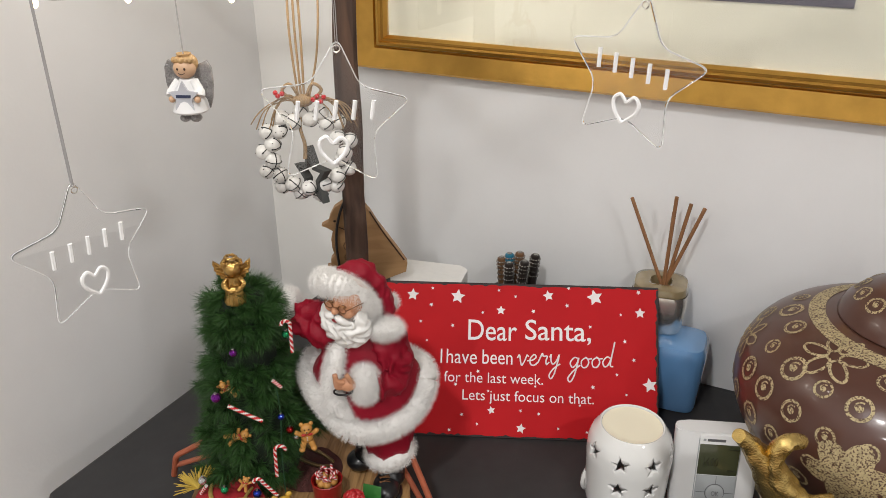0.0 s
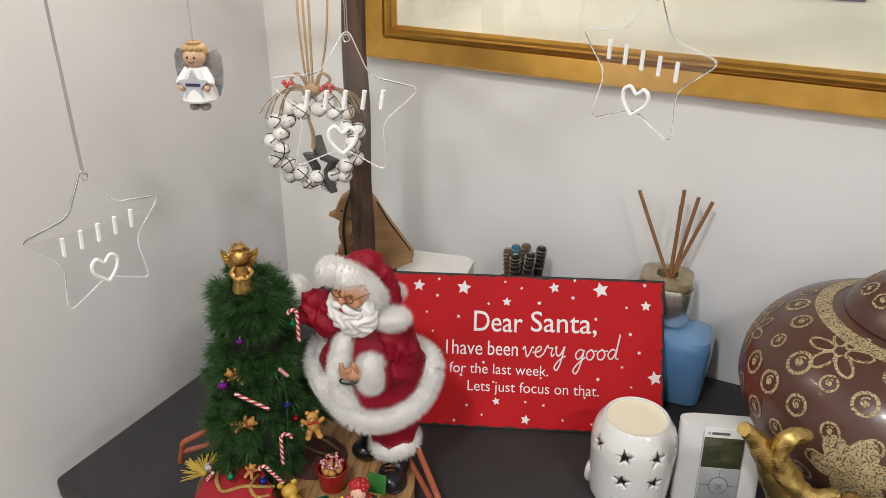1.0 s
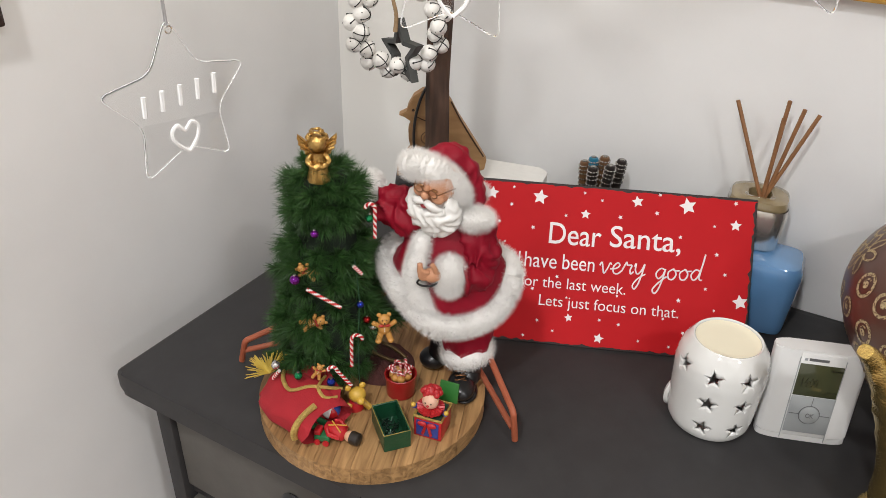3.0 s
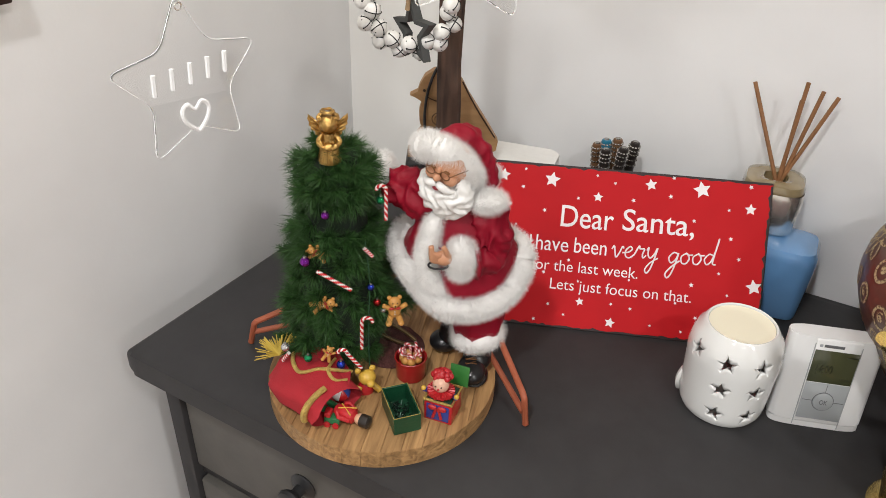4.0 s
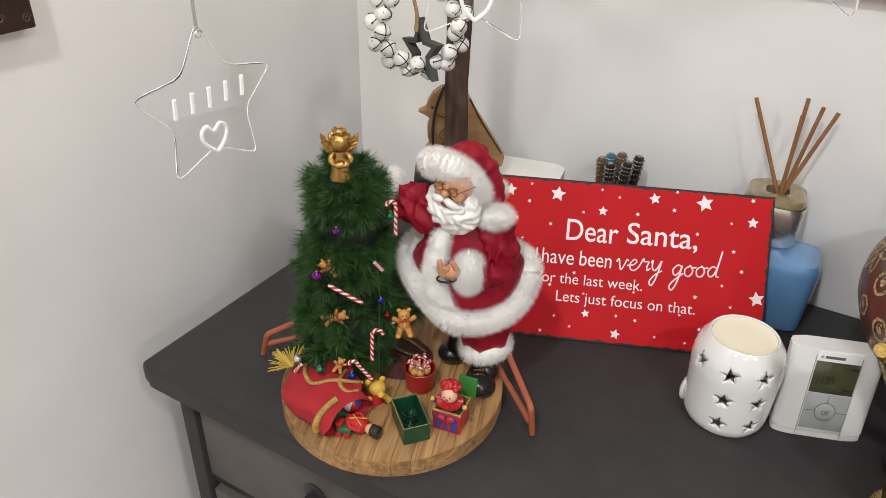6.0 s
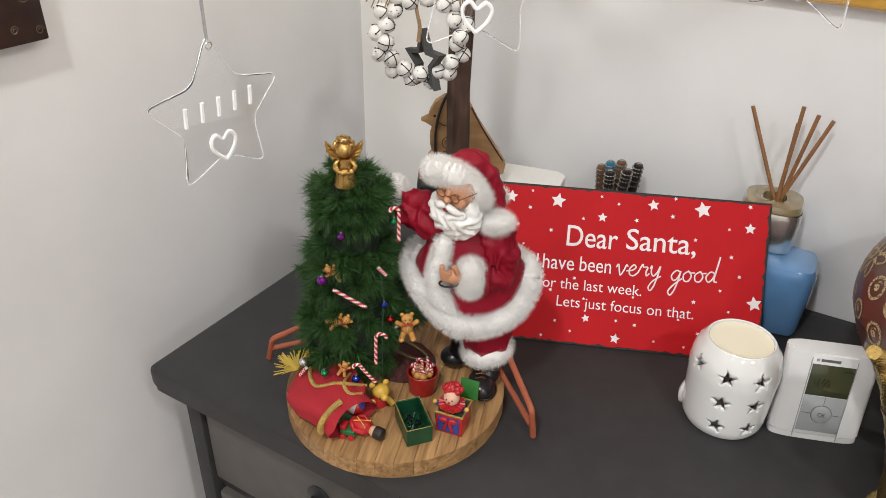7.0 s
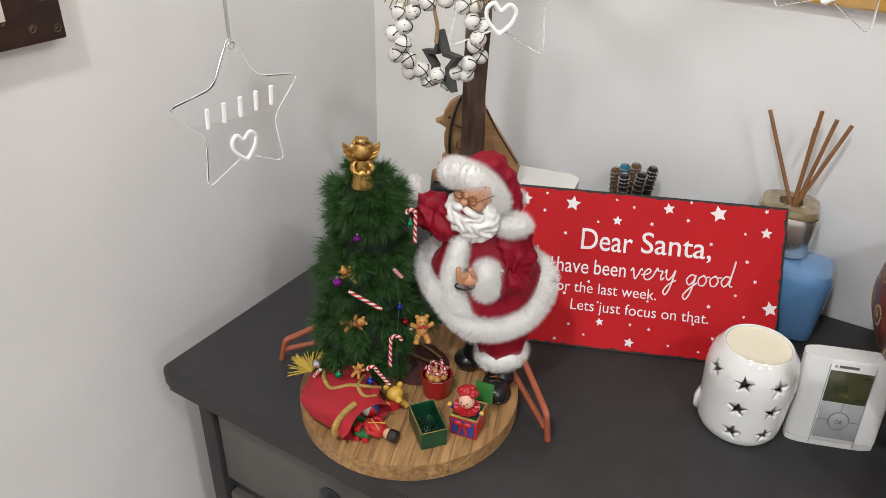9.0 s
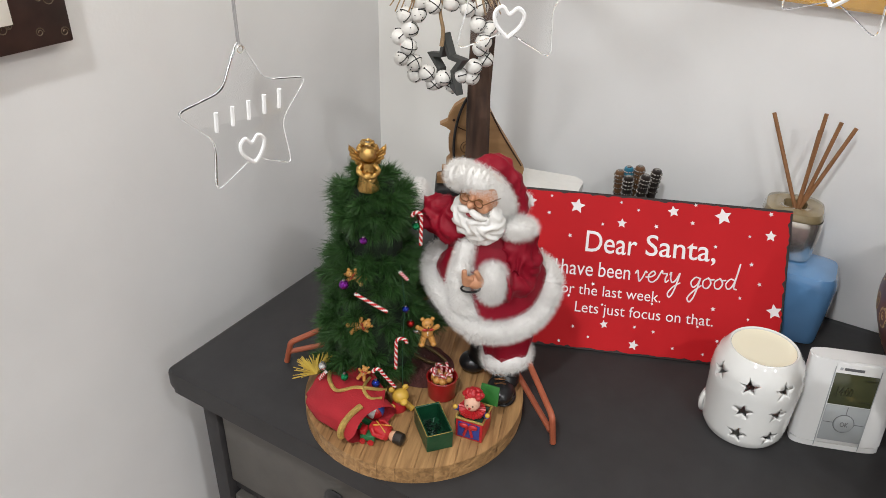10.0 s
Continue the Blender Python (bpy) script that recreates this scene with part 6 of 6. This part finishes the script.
for s in (-1, 1):
    tube(bm, [(0, 0.0065 * s, 0.003), (-0.003, 0.0095 * s, -0.006), (-0.0045, 0.006 * s, -0.010)], 0.0021, 8, 0)
    tube(bm, [(0, 0.003 * s, -0.013), (0, 0.0045 * s, -0.026)], 0.0030, 8, 3)
    tube(bm, [(-0.0062, 0.005 * s, 0.004), (-0.0070, -0.003 * s, -0.010)], 0.0006, 5, 4)
part("soldier", bm, (T_RED, mat("toy_skin", (0.62, 0.36, 0.22), 0.5), DARK, T_GREEN, T_YEL), soldier)
train = thing("toy_engine", "tiny green and red toy engine", "toy engine", pose(0.3330, -0.4890, DZ, 0, 0, FACING - 15))
bm = nb()
box(bm, -0.007, 0.007, -0.0045, 0.0045, 0.003, 0.0095, 0.001, 2, 0)
box(bm, -0.007, -0.001, -0.0042, 0.0042, 0.0096, 0.0150, 0.001, 2, 1)
for x in (-0.004, 0.004):
    for s in (-1, 1):
        tube(bm, [(x, 0.0046 * s, 0.0030), (x, 0.0062 * s, 0.0030)], 0.0029, 12, 1)
part("engine", bm, (T_GREEN, T_RED), train)

gift = thing("green_box", "small open dark green box with a worn gold edge", "box", pose(0.3788, -0.4503, DZ, 0, 0, 50))
FOIL = mat("green_foil", (0.006, 0.052, 0.022), 0.32, vary=0.25, scale=120, bump=0.2, bump_scale=300)
bw, bl, bh = 0.0122, 0.0205, 0.0195
for x0, x1, y0, y1 in ((-bw, bw, -bl, -bl + 0.0015), (-bw, bw, bl - 0.0015, bl), (-bw, -bw + 0.0015, -bl + 0.0015, bl - 0.0015), (bw - 0.0015, bw, -bl + 0.0015, bl - 0.0015)):
    part("side", box(nb(), x0, x1, y0, y1, 0.0003, bh, 0.0003, 1), FOIL, gift)
part("bottom", box(nb(), -bw + 0.0015, bw - 0.0015, -bl + 0.0015, bl - 0.0015, 0.0003, 0.0018), FOIL, gift)
edge_ = tube(nb(), [(-bw, -bl, bh), (bw, -bl, bh), (bw, bl, bh), (-bw, bl, bh), (-bw, -bl, bh)], 0.0004, 5)
part("gold_edge", edge_, GCORD, gift, "worn gold edge")
bm = nb()
for k in range(70):
    p = Vector((rnd.uniform(-bw, bw) * 0.75, rnd.uniform(-bl, bl) * 0.75, 0.002 + rnd.uniform(0, 0.003)))
    d = Vector((rnd.uniform(-1, 1), rnd.uniform(-1, 1), rnd.uniform(-0.2, 0.6))).normalized() * 0.005
    tube(bm, [p, p + d], 0.0005, 4)
part("tinsel", bm, mat("dark_green_tinsel", (0.05, 0.09, 0.07), 0.25, 0.8, vary=0.6, scale=300), gift, "dull green tinsel scraps")

jack = thing("jack_in_the_box", "painted jack-in-the-box with a red-haired clown and open lid", "toy", pose(0.4075, -0.4255, DZ, 0, 0, FACING - 22))
part("case", box(nb(), -0.0130, 0.0130, -0.0130, 0.0130, 0.0003, 0.0230, 0.0008), T_RED, jack)
part("rim", tube(nb(), [(-0.013, -0.013, 0.0236), (0.013, -0.013, 0.0236), (0.013, 0.013, 0.0236), (-0.013, 0.013, 0.0236), (-0.013, -0.013, 0.0236)], 0.0013, 6), GCORD, jack, "gilt rim")
# the case is solid: a thin dark plate stands for the shaded hollow
part("opening_shade", box(nb(), -0.0115, 0.0115, -0.0115, 0.0115, 0.0231, 0.0235), mat("hollow_shade_green", (0.01, 0.04, 0.02), 0.7), jack)
part("side_panel", box(nb(), -0.0105, 0.0105, -0.0139, -0.0129, 0.003, 0.020, 0.0004), T_BLUE, jack, "blue painted panel")
part("side_panel", box(nb(), -0.0139, -0.0129, -0.0105, 0.0105, 0.003, 0.020, 0.0004), T_GREEN, jack, "green painted panel")
bm = tube(nb(), [(-0.0145, 0.0062 * math.cos(t), 0.0115 + 0.0062 * math.sin(t)) for t in [k * math.pi / 10 for k in range(21)]], 0.0019, 8)
part("wreath", bm, T_GREEN, jack, "green painted wreath")
bm = nb()
for s in (-1, 1):
    ball(bm, (0.0045 * s, -0.0150, 0.0180), (0.0045, 0.0018, 0.0028), 10, 8)
    tube(bm, [(0.001 * s, -0.0146, 0.017), (0.004 * s, -0.0146, 0.006)], 0.0014, 6)
part("bow", bm, T_RED, jack, "red bow")
part("lid", box(nb(), -0.0050, 0.0130, 0.0135, 0.0150, 0.0232, 0.0440, 0.0004), mat("lid_green", (0.03, 0.16, 0.03), 0.4), jack, "open green lid", pose(0.004, 0.0, 0.0, -10, 0, 0))
bm = nb()
for k in range(22):
    a = 2 * math.pi * k / 22
    tube(bm, [(-0.001, -0.003, 0.0290), (-0.001 + 0.0125 * math.cos(a), -0.003 + 0.0115 * math.sin(a), 0.0285 + 0.0008 * (k % 2))], [0.0012, 0.0020], 6, 0)
ball(bm, (-0.001, -0.004, 0.0370), (0.0075, 0.0070, 0.0078), 18, 14, 1)
ball(bm, (-0.001, -0.0112, 0.0362), 0.0013, 8, 6, 0)
for k in range(26):
    a, e = rnd.uniform(0, 6.28), rnd.uniform(0.15, 1.4)
    ball(bm, (-0.001 + 0.0088 * math.cos(e) * math.cos(a), -0.001 + 0.0080 * math.cos(e) * math.sin(a) * (0.45 if math.sin(a) < 0 else 1), 0.0400 + 0.0080 * math.sin(e)), 0.0031, 9, 7, 0)
for s in (-1, 1):
    ball(bm, (-0.001 + 0.0026 * s, -0.0102, 0.0385), 0.0008, 6, 5, 2)
    tube(bm, [(0.006 * s, 0.0, 0.027), (0.0125 * s, -0.004, 0.0265), (0.0150 * s, -0.008, 0.0300)], 0.0024, 8, 3)
    ball(bm, (0.0155 * s, -0.0085, 0.0315), 0.0024, 8, 6, 4)
part("clown", bm, (T_RED, mat("clown_face", (0.70, 0.42, 0.30), 0.5), DARK, T_BLUE, T_YEL), jack, "clown with red curls and ruff")

bucket = thing("candy_bucket", "small red bucket filled with striped candy canes", "bucket", pose(0.3560, -0.3985, DZ, 0, 0, 0))
part("pail", lathe(nb(), [(0, 0.0003), (0.0130, 0.0003), (0.0136, 0.001), (0.0150, 0.0225), (0.0156, 0.0232), (0.0150, 0.0238), (0.0140, 0.0230), (0.0128, 0.012), (0, 0.012)], 36), mat("red_enamel", (0.33, 0.012, 0.012), 0.3, vary=0.12, coat=0.3), bucket)
bm = nb()
for k in range(9):
    a = rnd.uniform(0, 6.28)
    ball(bm, (0.007 * math.cos(a), 0.007 * math.sin(a), 0.0215), 0.0042, 10, 8)
part("sweets", bm, BEAR, bucket, "tan sweets")
for k in range(7):
    a = 2 * math.pi * k / 7 + 0.4
    p = Vector((0.3560 + 0.007 * math.cos(a), -0.3985 + 0.007 * math.sin(a), DZ + 0.0275 + rnd.uniform(-0.002, 0.003)))
    candy_cane(p, p + Vector((-0.003 * math.cos(a), -0.003 * math.sin(a), -0.015)), 0.0029, Vector((math.cos(a + 1), math.sin(a + 1), 0)), 0.0014, "candy canes in the bucket")

rug = thing("dark_cloth", "dark brown knotted cloth with a bead chain at the tree foot", "cloth", pose(0.3180, -0.3740, DZ, 0, 0, FACING))
bm = nb()
lathe(bm, [(0, 0.013), (0.012, 0.0125), (0.022, 0.010), (0.030, 0.005), (0.033, 0.0006), (0, 0.0005)], 40)
for v in bm.verts:
    if v.co.z > 0.002:
        v.co.z += 0.003 * noise.noise(v.co * 120)
part("cloth", bm, mat("dark_red_brown_cloth", (0.075, 0.022, 0.018), 0.9, vary=0.4, scale=200, bump=1.0, bump_scale=500), rug)
bm = nb()
for line in ([(0.2945, -0.3628, 0.996), (0.3113, -0.3644, 0.995), (0.3262, -0.3636, 0.992), (0.338, -0.3626, 0.986)], [(0.3027, -0.3814, 0.995), (0.321, -0.3825, 0.994), (0.3345, -0.379, 0.991), (0.3403, -0.3698, 0.986)]):
    for p in curve(line, 9):
        ball(bm, rug.matrix_basis.inverted() @ (p + Vector((0, 0, 0.003))), 0.0021, 8, 6)
part("bead_chain", bm, mat("bronze_beads", (0.16, 0.11, 0.05), 0.35, 0.7, vary=0.4, scale=300), rug, "bronze bead chain")
